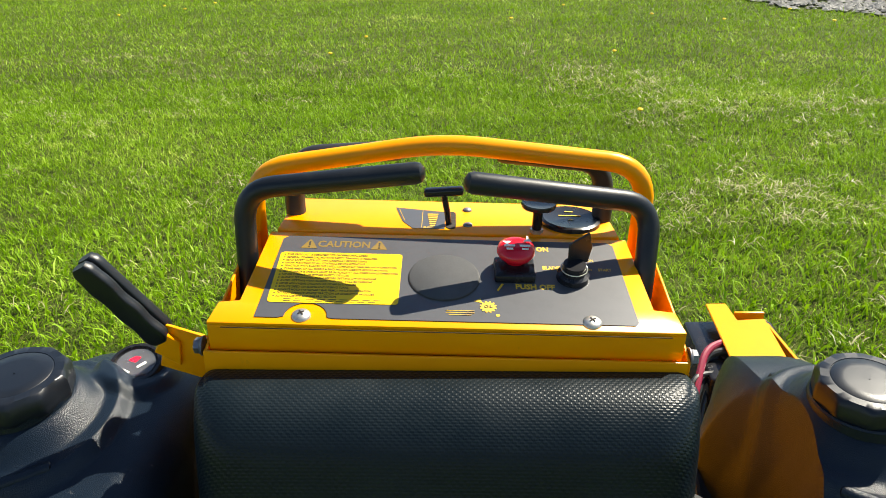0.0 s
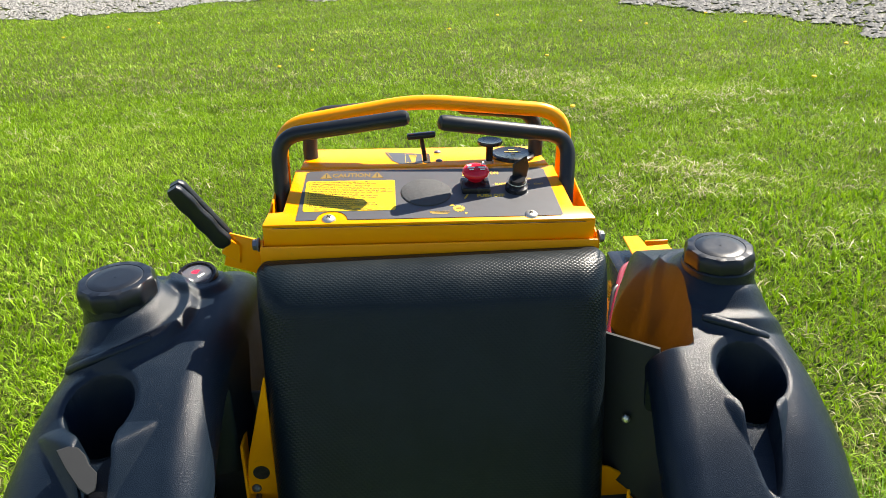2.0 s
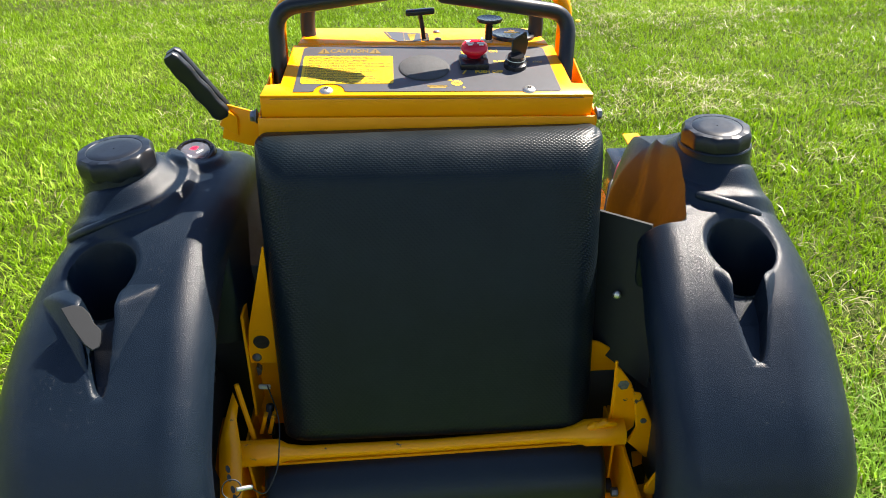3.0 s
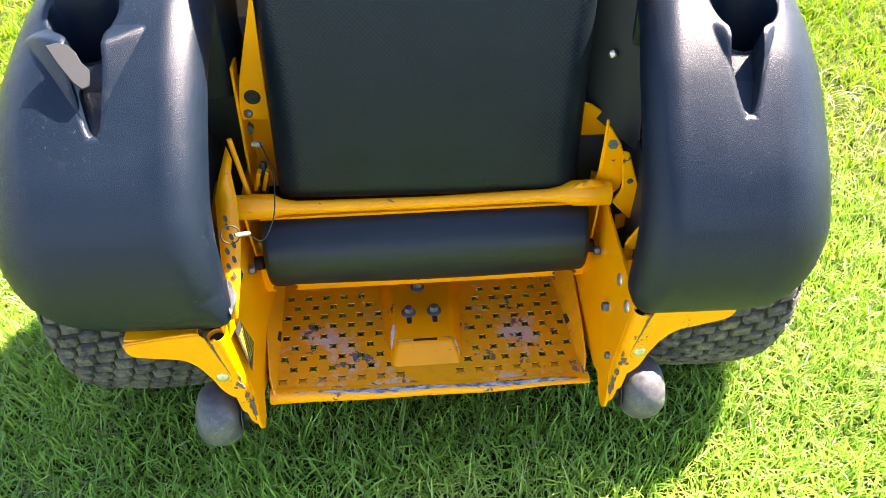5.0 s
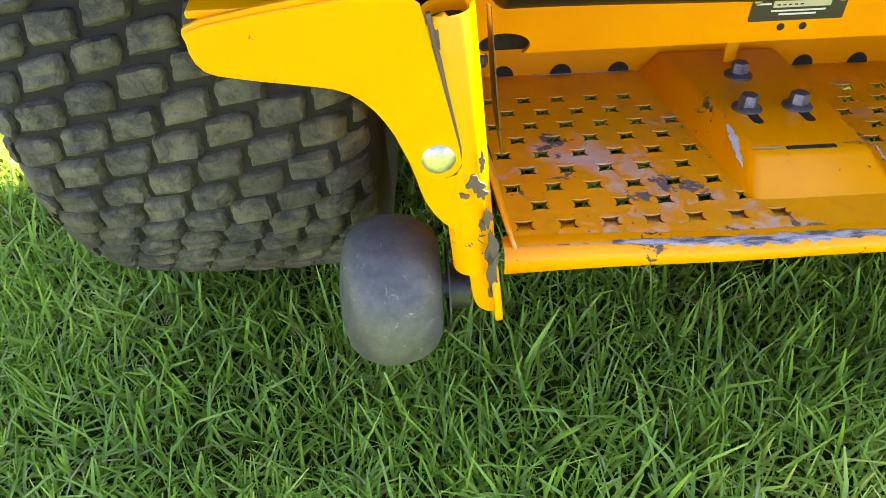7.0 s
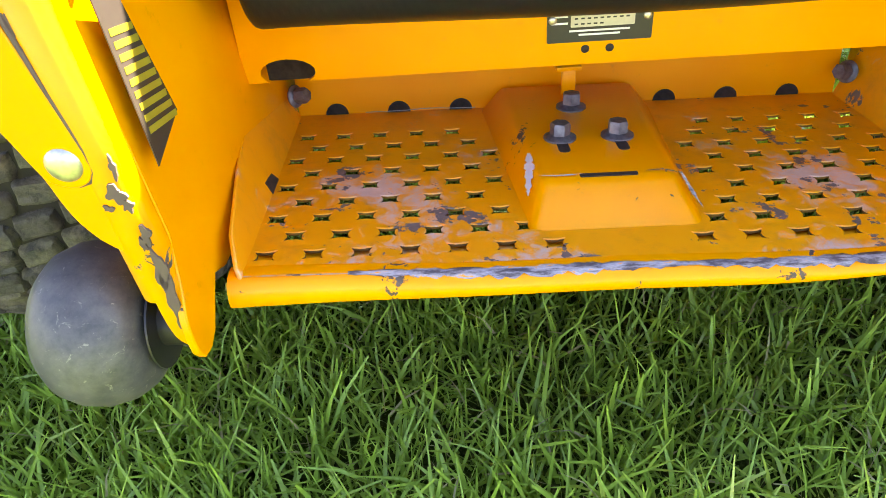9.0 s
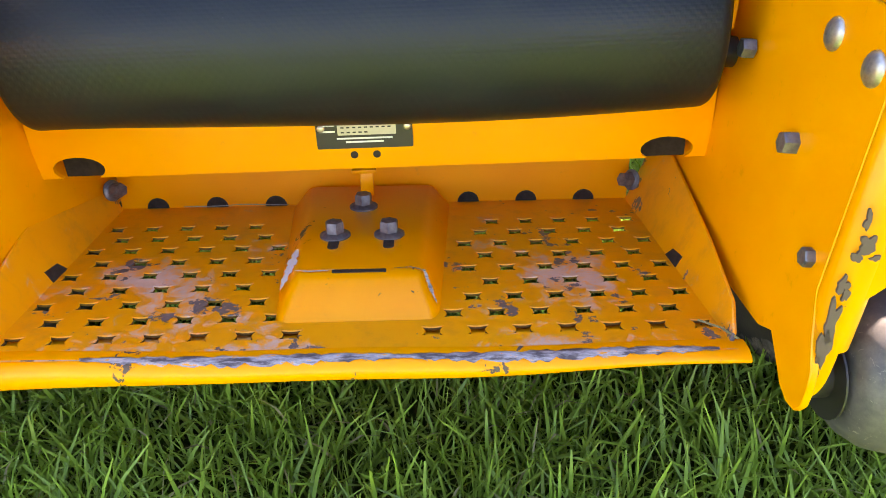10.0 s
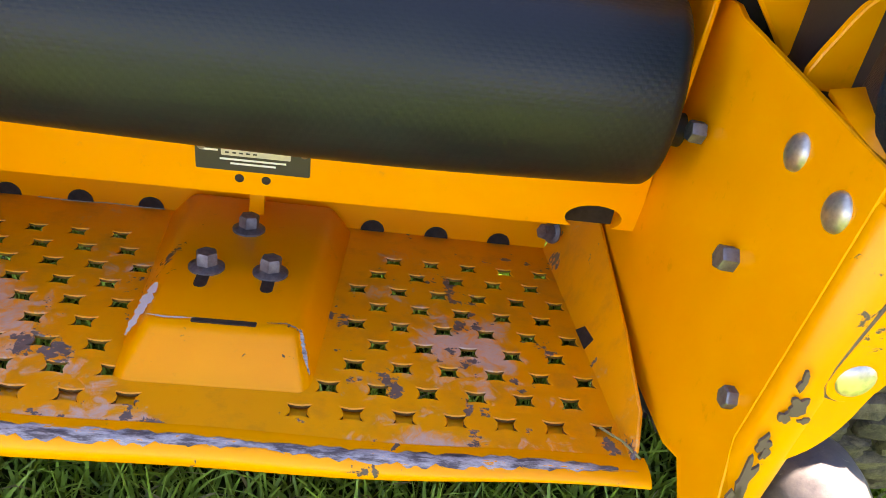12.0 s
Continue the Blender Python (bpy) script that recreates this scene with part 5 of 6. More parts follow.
            if e:
                rows[i, e, 0] = 0.40
            else:
                rows[i, e, 0] += (0.130 if s > 0 else 0.110) * (1 - float(smooth01(np.array(tq[i]), 7.6, 8.8 if s < 0 else 8.4)))
    X, Y, Z = rows[..., 0], rows[..., 1], rows[..., 2]
    # the outer lower corner rounds up over the tyre
    start = 0.365 if s > 0 else 0.335
    reach = outer[m // 5] - start - 0.002
    u = np.clip((X - start) / reach, 0, 0.995)
    lifted = 0.389 + 0.155 * (1 - np.sqrt(1 - u ** 2))
    side = np.clip(1 - (outer[m // 5] - X) / RO, 0, 1)
    rear = np.interp(lifted, [0.40, 0.45, 0.515, 0.575], [-0.032, -0.037, -0.020, 0.020]) + RO * (1 - np.sqrt(1 - side ** 2))
    Y = np.where(lifted > Z + 1e-6, np.maximum(Y, rear), Y)
    Z = np.maximum(Z, lifted)
    top = (Y < 0.57) & (Z > 0.5)
    nx0, ny0 = (0.432, 0.376)
    # shoulder round the filler neck
    dn = np.hypot(X - nx0, Y - ny0)
    Z = Z + np.where(top, 0.013 * (1 - smooth01(dn, 0.090, 0.106)), 0)
    Z = Z + np.where(top, 0.020 * (1 - smooth01(dn, 0.050, 0.080)), 0)
    if s < 0:
        # seat of the gauge
        dg = np.hypot(X - 0.343, Y - 0.450)
        Z = Z + np.where(top, 0.010 * (1 - smooth01(dg, 0.036, 0.052)), 0)
    # cup well, its thick raised lip and the slot that runs out to a point
    ux, uy, lip = CUPS[s]
    tip_x, tip_y, mouth = (0.411, 0.088, 0.0205) if s > 0 else (0.406, 0.082, 0.0215)
    R, mouth_y = 0.0440, uy - 0.078
    skin = np.interp(Y, cy[cz > 0.45], cz[cz > 0.45])
    along = np.clip((Y - tip_y) / (mouth_y - tip_y), 0, 1)
    mid = tip_x + (ux - 0.006 - tip_x) * np.clip((Y - tip_y) / (uy - tip_y), 0, 1)
    ring = np.hypot(X - ux, Y - uy) - R
    half = 0.0035 + (mouth - 0.0035) * along ** 0.7
    lane = np.maximum(np.maximum(np.abs(X - mid) - half, tip_y - Y), Y - uy)
    blend = np.clip(0.5 + 0.5 * (lane - ring) / 0.012, 0, 1)
    gap = lane + (ring - lane) * blend - 0.012 * blend * (1 - blend)
    gap = np.maximum(gap, np.minimum(ring, lane) - 0.003)
    # level lip, held between two steep walls that meet at the point of the slot
    crest = lip + 0.04 * (Y - uy)
    spread_out, spread_in = (radians(27), radians(23)) if s > 0 else (radians(40), radians(29))
    inside = np.minimum((Y - tip_y) * math.sin(spread_out) - (X - tip_x) * math.cos(spread_out), (Y - tip_y) * math.sin(spread_in) + (X - tip_x) * math.cos(spread_in))
    ease = 0.0060 if s > 0 else 0.0024
    flat, wall = np.clip(crest - skin, -0.1, 0.1) / ease, np.clip(0.95 * inside, -0.1, 0.1) / ease
    raised = np.clip(-ease * np.log(np.exp(-flat) + np.exp(-wall)), 0, None)
    hollow = np.clip(skin - crest, 0, 0.03) * (1 - smooth01(gap, 0.001, 0.010)) * 0.12
    shoulder = 0.0035 * np.clip(1 - gap / 0.008, 0, 1) ** 2
    brim = Z + raised - hollow - shoulder
    bed = np.where(ring < 0.002, 0.612, np.minimum(skin - np.interp(along, [0, 0.3, 1], [0.006, 0.020, 0.034]), brim))
    bed = bed + (np.minimum(skin - 0.030, brim) - bed) * smooth01(ring, -0.006, 0.002) * (ring < 0.002)
    fall = np.clip((0.0005 - gap) / 0.0045, 0, 1)
    Z = np.where(top & (Y < 0.32), brim + (bed - brim) * fall, Z)
    if s > 0:
        # shallow ribs on the inner face
        face = smooth01(np.interp(Y, [0.27, 0.33, 0.38, 0.42, 0.45, 0.50, 0.56], [0.362, 0.374, 0.373, 0.367, 0.359, 0.350, 0.356]) - 0.012 - X, 0.0, 0.032) * smooth01(Y, 0.28, 0.31) * (1 - smooth01(Y, 0.40, 0.44)) * top
        X = X - face * 0.0065 * np.abs(np.sin(Y * 52 + 0.4)) ** 1.5
    rows = np.stack([X * s, Y, Z], -1)
    return grid_mesh("tank", rows if s > 0 else rows[:, ::-1])


def cap_mesh():
    """A ribbed screw cap with a stepped, slightly hollow top."""
    n = 96
    prof = [(0.050, 0.0), (0.0535, 0.003), (0.0545, 0.008), (0.0545, 0.0245), (0.0510, 0.0305), (0.048, 0.0318), (0.0385, 0.0322), (0.0378, 0.0314), (0.0368, 0.0322), (0.024, 0.0326), (0.001, 0.0328)]
    rows = []
    for i in range(n + 1):
        a = 2 * math.pi * i / n
        flat = math.cos(math.pi / 10) / math.cos((a % (math.pi / 5)) - math.pi / 10)
        row = []
        for r, z in prof:
            k = 1.0
            if 0.002 < z < 0.031 and r > 0.05:
                k = flat
            row.append((r * float(k) * math.cos(a), r * float(k) * math.sin(a), z))
        rows.append(row)
    return grid_mesh("cap", rows)


def build_tanks():
    for s in (-1, 1):
        lean = pose(0, 0, -0.004 * s)
        tk = mesh_part("fuel_tank", tank_mesh(s), M_TANK, mower, "black moulded fuel tank with cup well", 30, lean)
        base = Vector((0.428 if s > 0 else -0.433, 0.376, 0.800))
        part("neck", xf(lathe([(0.056, -0.02), (0.052, -0.008), (0.0515, 0.012), (0.05, 0.014), (0, 0.014)], 40), aim(base - Vector((0, 0, 0.0)), (0, -0.03, 1))), M_TANK, tk)
        cp = mesh_part("filler_cap", cap_mesh(), M_CAP, tk, "black ribbed screw cap", 40, aim(base + Vector((0, 0, 0.006)), (0, -0.04, 1)) @ Matrix.Diagonal((0.92, 0.92, 0.95, 1) if s > 0 else (1.0, 1.0, 0.95, 1)))
        if s < 0:
            g = part("fuel_gauge", lathe([(0.036, -0.012), (0.035, 0.004), (0.032, 0.008), (0.028, 0.008), (0.026, 0.003), (0.0, 0.003)], 36), M_GLOSS, tk, "round fuel gauge, red needle field", 50, aim((-0.346, 0.452, 0.791), (0.05, -0.30, 1)) @ Matrix.Diagonal((0.90, 0.90, 0.8, 1)))
            part("dial", lathe([(0.0245, 0.003), (0.0245, 0.0042), (0, 0.0042)], 30), M_DIAL, g, "dark dial face", 30)
            part("dial_field", prism([(0.0, 0.0)] + [(0.010 * math.cos(q), 0.010 * math.sin(q)) for q in np.linspace(0.9, 2.7, 12)], 0.0003, 0), M_RED, g, "red field", 0, pose(0, 0.002, 0.0043))
            part("needle", box((0.008, -0.002, 0.0046), (0.012, 0.003, 0.0003), (0, 0, 35), 0), M_WINK, g)
            part("dial_mark", box((-0.010, -0.010, 0.0046), (0.010, 0.003, 0.0003), (0, 0, -30), 0), M_WINK, g)
            gl = part("gauge_glass", lathe([(0.0255, 0.0058), (0.02, 0.0075), (0.01, 0.0086), (0, 0.009)], 30), M_GLASS, g, "clear lens", 80)
            gl.visible_shadow = False
            # torn flap of the cup slot
            up = Vector((-0.40, 0.69, 0.60)).normalized()
            across = Vector((0.86, 0.50, -0.05))
            across = (across - up * across.dot(up)).normalized()
            lie = Matrix((across, up, across.cross(up))).transposed().to_4x4()
            flap = prism([(0.0, 0.0), (0.009, 0.002), (0.013, 0.010), (0.017, 0.022), (0.012, 0.034), (0.011, 0.048), (0.006, 0.060), (-0.004, 0.066), (-0.018, 0.066), (-0.014, 0.040), (-0.007, 0.012), (-0.004, 0.006)], 0.0035, 0.001)
            part("torn_flap", flap, flat_mat("grey_torn_plastic", (0.013, 0.0145, 0.016), 0.55, 0.3), tk, "grey torn strip of plastic", 30, Matrix.Translation((-0.413, 0.116, 0.678)) @ lie)
            part("ridge", tube(rounded([(-0.488, 0.293, 0.740), (-0.470, 0.286, 0.7505), (-0.451, 0.2824, 0.7595), (-0.4206, 0.288, 0.7675), (-0.380, 0.307, 0.7725)], 0.02), 0.0070, 14), M_TANK, tk, "rounded mould ridge")
        if s > 0:
            # mould marks along the ridge
            part("ridge", tube([(0.386, 0.296, 0.7665), (0.3956, 0.290, 0.766), (0.426, 0.280, 0.7590), (0.462, 0.274, 0.7445)], 0.0072, 14), M_TANK, tk)
            part("ridge", tube([(0.372, 0.452, 0.781), (0.395, 0.446, 0.783)], 0.007, 12), M_TANK, tk)
    # dark plate beside the thigh pad
    bm = bmesh.new()
    q = [(0.233, 0.338, 0.732), (0.316, 0.270, 0.733), (0.319, 0.203, 0.492), (0.226, 0.291, 0.537)]
    vs = [bm.verts.new(p) for p in q]
    f = bm.faces.new(vs)
    g = bmesh.ops.extrude_face_region(bm, geom=[f])
    bmesh.ops.translate(bm, vec=(0.003, 0.004, 0), verts=[v for v in g["geom"] if isinstance(v, bmesh.types.BMVert)])
    guard = part("guard_plate", bm, M_PANEL, mower, "dark coated guard plate beside the cushion", 20)
    domebolt("guard_screw", guard, (0.274, 0.262, 0.624), (-0.45, -0.9, 0.25), 0.0062, 0.003, M_ZINC)


def build_battery():
    b = part("battery", box((0.475, 0.80, 0.50), (0.15, 0.17, 0.16), (0, 0, 0), 0.006, 3), M_GLOSS, mower, "black battery under a yellow hold-down plate", 40)
    top = [(0.440, 0.902), (0.474, 0.902), (0.478, 0.848), (0.524, 0.852), (0.520, 0.735), (0.434, 0.735)]
    part("hold_down", xf(prism(top, 0.004, 0.001), pose(0, 0, 0.60)), M_YEL, b, "yellow hold-down plate")
    part("tray_edge", xf(prism([(0.53, 0.86), (0.536, 0.86), (0.55, 0.72), (0.544, 0.72)], 0.09, 0.001), pose(0, 0, 0.50)), M_YEL, b)
    part("tray_edge", box((0.505, 0.872, 0.59), (0.05, 0.006, 0.03), (0, 0, 0), 0.002), M_YELW, b)
    part("tray_edge", plate_x([(0.72, 0.30), (0.90, 0.30), (0.90, 0.50), (0.72, 0.50)], 0.388, 0.004), M_YEL, b)
    for dz, mt, nm in ((0.0, M_REDW, "red_cable"), (-0.012, M_BLKW, "black_cable")):
        pts = rounded([(0.45, 0.80 + dz * 2, 0.595), (0.405, 0.77, 0.60 + dz), (0.375, 0.70, 0.57 + dz * 2), (0.33 + dz, 0.60, 0.48), (0.30, 0.52, 0.40)], 0.05)
        part(nm, tube(pts, 0.006, 10), mt, b)
    for k in range(3):
        pts = rounded([(0.415 + 0.012 * k, 0.74 + 0.02 * k, 0.575), (0.375 + 0.01 * k, 0.72, 0.585 - 0.02 * k), (0.352 + 0.012 * k, 0.66, 0.53 - 0.02 * k), (0.345, 0.58, 0.42)], 0.04)
        part("black_cable", tube(pts, 0.0042, 8), M_BLKW, b)
    part("support", box((0.475, 0.80, 0.30), (0.16, 0.18, 0.24), (0, 0, 0), 0.004), M_POST, b)


def build_chassis():
    """The tower that carries the boxes, and an unseen block that stops the sun."""
    # made wide enough to stop sun leaking past onto the step
    part("tower", box((0.0195, 0.50, 0.60), (0.417, 0.22, 0.50), (0, 0, 0), 0.004), M_YEL, mower, "yellow sheet-steel tower under the controls")
    # unseen filler, sized to keep sun off the ground under the step
    part("engine_bay", box((0, 0.80, 0.32), (0.64, 0.90, 0.28), (0, 0, 0), 0.01), M_POST, mower)


def build_controls():
    """The console: tray, lid, decal, labels, knobs and bars, in its own tilted frame."""
    slope = 11.0
    tray_bm = join(
        box((0, -0.004, -0.052), (0.468, 0.003, 0.046), (0, 0, 0), 0.0012),
        box((0, 0.0, -0.0745), (0.468, 0.012, 0.003), (0, 0, 0), 0.001),
        xf(prism([(-0.234, -0.004), (0.234, -0.004), (0.216, 0.24), (-0.216, 0.24)], 0.003, 0.0005), pose(0, 0, -0.076)))
    for s in (-1, 1):
        poly = [(-0.004, -0.076), (-0.004, -0.03), (0.05, -0.008), (0.135, 0.018), (0.20, 0.012), (0.20, -0.076)]
        b = plate_x(poly, 0, 0.003, 0.0008)
        xf(b, Matrix.Translation((s * 0.2335, 0, 0)) @ Matrix.Rotation(radians(s * 4.5), 4, "Z"))
        tray_bm = join(tray_bm, b)
    con = part("console", tray_bm, M_YEL, mower, "yellow control console with a dark caution panel", 30, TOP)
    # lid: front strip full width, then narrower
    lid_poly = [(-0.229, 0.0), (0.229, 0.0), (0.224, 0.030), (0.204, 0.033), (0.196, 0.146), (-0.196, 0.146), (-0.204, 0.033), (-0.224, 0.030)]
    lid = part("lid", xf(prism(lid_poly, 0.005, 0.0016, 2), pose(0, 0, -0.004)), M_YEL, con, "", 30, pose(0, 0, 0, slope))
    part("lid_front", box((0, -0.0005, -0.017), (0.458, 0.003, 0.030), (-slope, 0, 0), 0.001), M_YEL, lid)
    part("lid_seam", box((0, -0.0022, -0.003), (0.43, 0.0006, 0.0008), (0, 0, 0), 0), M_DARK, lid)
    part("lid_back", box((0, 0.146, -0.012), (0.392, 0.003, 0.025), (0, 0, 0), 0.001), M_YEL, lid)
    for s in (-1, 1):
        part("lid_side", xf(box((0, 0, 0), (0.003, 0.115, 0.035), (0, 0, 0), 0.001), pose(s * 0.1995, 0.09, -0.019, 0, 0, s * 4)), M_YEL, lid)
        part("pocket_floor", xf(prism([(s * 0.203, 0.033), (s * 0.226, 0.033), (s * 0.216, 0.146), (s * 0.197, 0.146)], 0.002, 0), pose(0, 0, -0.05)), M_YEL, lid)
        hexbolt("hinge_bolt", con, (s * 0.236, 0.006, -0.030), (s, 0, 0), 0.008, 0.007, 0.010, M_BOLT, 12)
        scr = domebolt("panel_screw", lid, (-0.140 if s < 0 else 0.140, 0.012, 0.001), (0, 0, 1), 0.0095, 0.0045)
        for q in (35, 125):
            part("cross_slot", box((0, 0, 0.0046), (0.007, 0.0014, 0.0006), (0, 0, q), 0), M_DARK, scr)
    zt = 0.0012
    # decal with half-round bites at the screws
    out = []
    W, Y0, Y1 = 0.185, 0.0085, 0.1385
    out += [(-W, Y0), (-0.163, Y0)] + [(-0.136 - 0.021 * math.cos(a), 0.010 + 0.020 * math.sin(a)) for a in np.linspace(0, math.pi, 11)] + [(-0.110, Y0)]
    out += [(W - 0.003, Y0), (W, Y0 + 0.004), (W - 0.006, Y1 - 0.005), (W - 0.012, Y1), (-W + 0.012, Y1), (-W + 0.006, Y1 - 0.005)]
    dec = part("decal", prism(out, 0.0007, 0), M_DECAL, lid, "charcoal control decal with yellow print", 0, pose(0, 0, zt))
    z2 = 0.0008
    lab = prism(rrect(0.129, 0.0800, 0.004, 4, -0.1125, 0.0695), 0.0004, 0)
    part("caution_label", lab, M_LABEL, dec, "yellow caution label", 0, pose(0, 0, z2))
    words("caution_heading", "CAUTION", 0.0150, M_SHADEINK, dec, pose(-0.112, 0.1245, z2), "CENTER", width=0.056, bold=0.0004)
    for x in (-0.1490, -0.0740):
        part("warning_triangle", prism([(x - 0.009, 0.117), (x + 0.009, 0.117), (x + 0.001, 0.132), (x - 0.001, 0.132)], 0.0003, 0), M_SHADEINK, dec, "", 0, pose(0, 0, z2))
        part("exclamation_bar", box((x, 0.1255, z2 + 0.0004), (0.0018, 0.006, 0.0003), (0, 0, 0), 0), M_INK, dec)
        part("exclamation_dot", box((x, 0.1198, z2 + 0.0004), (0.0018, 0.0018, 0.0003), (0, 0, 0), 0), M_INK, dec)
    lines = ["THIS PRODUCT IS DESIGNED FOR PROFESSIONAL USERS", "GENERAL COMMERCIAL MOWING SAFETY TRAINING IS REQUIRED", "READ SAFETY INSTRUCTIONS CAREFULLY BEFORE USING",
             "KNOW FUNCTION OF ALL CONTROLS BEFORE OPERATING", "PRACTICE WITH BLADES OFF UNTIL COMPLETELY FAMILIAR WITH OPERATION", "CLEAR AREA OF ALL DEBRIS & FIND HIDDEN OBJECTS BEFORE MOWING",
             "ALL GUARDS & SHIELDS MUST BE IN PLACE AT ALL TIMES WHILE OPERATING", "NEVER DISABLE OR BYPASS SAFETY DEVICES", "ALWAYS SET PARKING BRAKE BEFORE GETTING OFF OF MACHINE",
             "AVOID GETTING NEAR BLADES, THEY MAY STILL BE TURNING", "NEVER MOW NEAR CHILDREN OR OTHER BYSTANDERS", "REDUCE SPEED ON SLOPES AND DURING TURNS",
             "ALWAYS HOLD STATIONARY BAR FIRMLY WHILE IN OPERATION", "DO NOT OPERATE WHERE TRACTION OR STABILITY IS IN DOUBT", "ALWAYS USE EYE AND EAR PROTECTION"]
    for i, t in enumerate(lines):
        y = 0.1050 - i * 0.00475
        words("caution_line", t, 0.0041, M_INK, dec, pose(-0.1695, y, z2 + 0.0006), width=len(t) * 0.00180, bold=0.00004)
        part("bullet", box((-0.1720, y, z2 + 0.0005), (0.0016, 0.0016, 0.0002), (0, 0, 0), 0), M_INK, dec)
    for i, w in enumerate((0.10, 0.094)):
        for k in range(9):
            part("print_bar", box((-0.163 + w * (k + 0.5) / 9, 0.0345 - 0.0028 * i, z2 + 0.0005), (w / 9 * 0.7, 0.0008, 0.0002), (0, 0, 0), 0), M_INK, dec)
    words("blades_word", "BLADES", 0.0078, M_YINK, dec, pose(0.099, 0.0925, z2), width=0.020, bold=0.0004)
    words("on_word", "ON", 0.0105, M_YINK, dec, pose(0.095, 0.1240, z2), width=0.013, bold=0.0004)
    words("push_off_words", "PUSH OFF", 0.0105, M_YINK, dec, pose(0.069, 0.0615, z2), width=0.040, bold=0.0004)
    words("start_word", "START", 0.0062, M_YINK, dec, pose(0.157, 0.0915, z2), width=0.014)
    words("run_word", "RUN", 0.0062, M_YINK, dec, pose(0.142, 0.0915, z2), width=0.008)
    words("on_word", "ON", 0.006, M_YINK, dec, pose(0.147, 0.1065, z2), width=0.007)
    gear = [((0.0085 if k % 2 else 0.0068) * math.cos(q + o), (0.0085 if k % 2 else 0.0068) * math.sin(q + o)) for k, q in enumerate(np.linspace(0, 2 * math.pi, 24, endpoint=False)) for o in (-0.1, 0.1)]
    part("oil_gear", prism(gear, 0.0003, 0), M_YINK, dec, "", 0, pose(0.0405, 0.0300, z2))
    words("oil_word", "OIL", 0.0055, M_INK, dec, pose(0.0405, 0.0300, z2 + 0.0006), "CENTER")
    part("oil_drop", prism([(0.002 * math.cos(q), 0.002 * math.sin(q)) for q in np.linspace(0, 6.28, 11)[:-1]], 0.0003, 0), M_YINK, dec, "", 0, pose(0.0495, 0.0180, z2))
    part("oil_arrow", prism([(-0.004, 0), (0.002, 0.004), (0.004, -0.003)], 0.0003, 0), M_YINK, dec, "", 0, pose(0.031, 0.0380, z2))
    part("slash_mark", box((0.0535, 0.0600, z2 + 0.0003), (0.0022, 0.012, 0.0003), (0, 0, -28), 0), M_YINK, dec)
    for i in range(3):
        part("print_bar", box((0.013, 0.0235 - 0.003 * i, z2 + 0.0003), (0.028 - 0.006 * (i == 2), 0.0006, 0.0002), (0, 0, 0), 0), M_YINK, dec)
    gear2 = [((0.010 if k % 2 else 0.0075) * math.cos(q), (0.010 if k % 2 else 0.0075) * math.sin(q)) for k, q in enumerate(np.linspace(0, 2 * math.pi, 20, endpoint=False))]
    part("gear_mark", prism(gear2, 0.0003, 0), M_YINK, dec, "", 0, pose(0.062, 0.1205, z2))
    # round grit pad
    part("grit_disc", lathe([(0.0358, 0), (0.0358, 0.0016), (0.0345, 0.0026), (0, 0.0028)], 56), M_PAD, lid, "round dark anti-slip disc", 40, pose(-0.0035, 0.0735, zt + 0.0006))
    part("disc_rim", tube([(-0.0035 + 0.0360 * math.cos(q), 0.0735 + 0.0360 * math.sin(q), zt + 0.0012) for q in np.linspace(0, 2 * math.pi, 49)], 0.0007, 6, False), M_INK, lid)
    # red push knob
    part("knob_base", box((0.069, 0.084, 0.0055), (0.042, 0.034, 0.010), (0, 0, 0), 0.003), M_GLOSS, lid, "", 40)
    kn = part("push_knob", lathe([(0.011, 0.0), (0.011, 0.012), (0.013, 0.016), (0.0185, 0.0175), (0.0203, 0.021), (0.0195, 0.0255), (0.0145, 0.029), (0.008, 0.0305), (0, 0.031)], 40), M_RED, lid, "red mushroom push knob with white marks", 60, pose(0.070, 0.095, 0.0005) @ Matrix.Diagonal((0.98, 0.98, 1.0, 1)))
    for x, up in ((-0.0075, -1), (0.0085, 1)):
        part("arrow_mark", prism([(x - 0.0035, 0.004), (x + 0.0035, 0.004), (x + 0.0008, 0.004 + up * 0.003), (x + 0.0008, 0.004 + up * 0.006), (x - 0.0008, 0.004 + up * 0.006), (x - 0.0008, 0.004 + up * 0.003)], 0.0004, 0), M_WINK, kn, "", 0, pose(0, -0.003, 0.0316, 6) @ Matrix.Diagonal((1.35, 1.35, 1, 1)))
        part("blade_mark", box((x, -0.004, 0.0315), (0.011, 0.0026, 0.0008), (0, 0, 0), 0), M_WINK, kn)
        part("blade_mark", box((x, -0.0085, 0.0308), (0.007, 0.0024, 0.0008), (0, 0, 0), 0), M_WINK, kn)
    # key switch with a flat key
    ks = part("key_switch", lathe([(0.017, 0), (0.0165, 0.006), (0.0125, 0.008), (0.0115, 0.018), (0, 0.018)], 32), M_GLOSS, lid, "black key switch", 40, pose(0.129, 0.078, zt + 0.0006))
    part("key_flag", xf(prism([(-0.002, 0.0), (0.020, 0.006), (0.024, 0.022), (0.020, 0.040), (-0.002, 0.030)], 0.003, 0.0008), pose(-0.004, 0.008, 0.006, 82, 0, 16)), M_GLOSS, ks, "black flat key head", 30)
    part("washer_ring", tube([(0.0135 * math.cos(q), 0.0135 * math.sin(q), 0.013) for q in np.linspace(0, 2 * math.pi, 25)], 0.0006, 5, False), M_ZINC, ks)
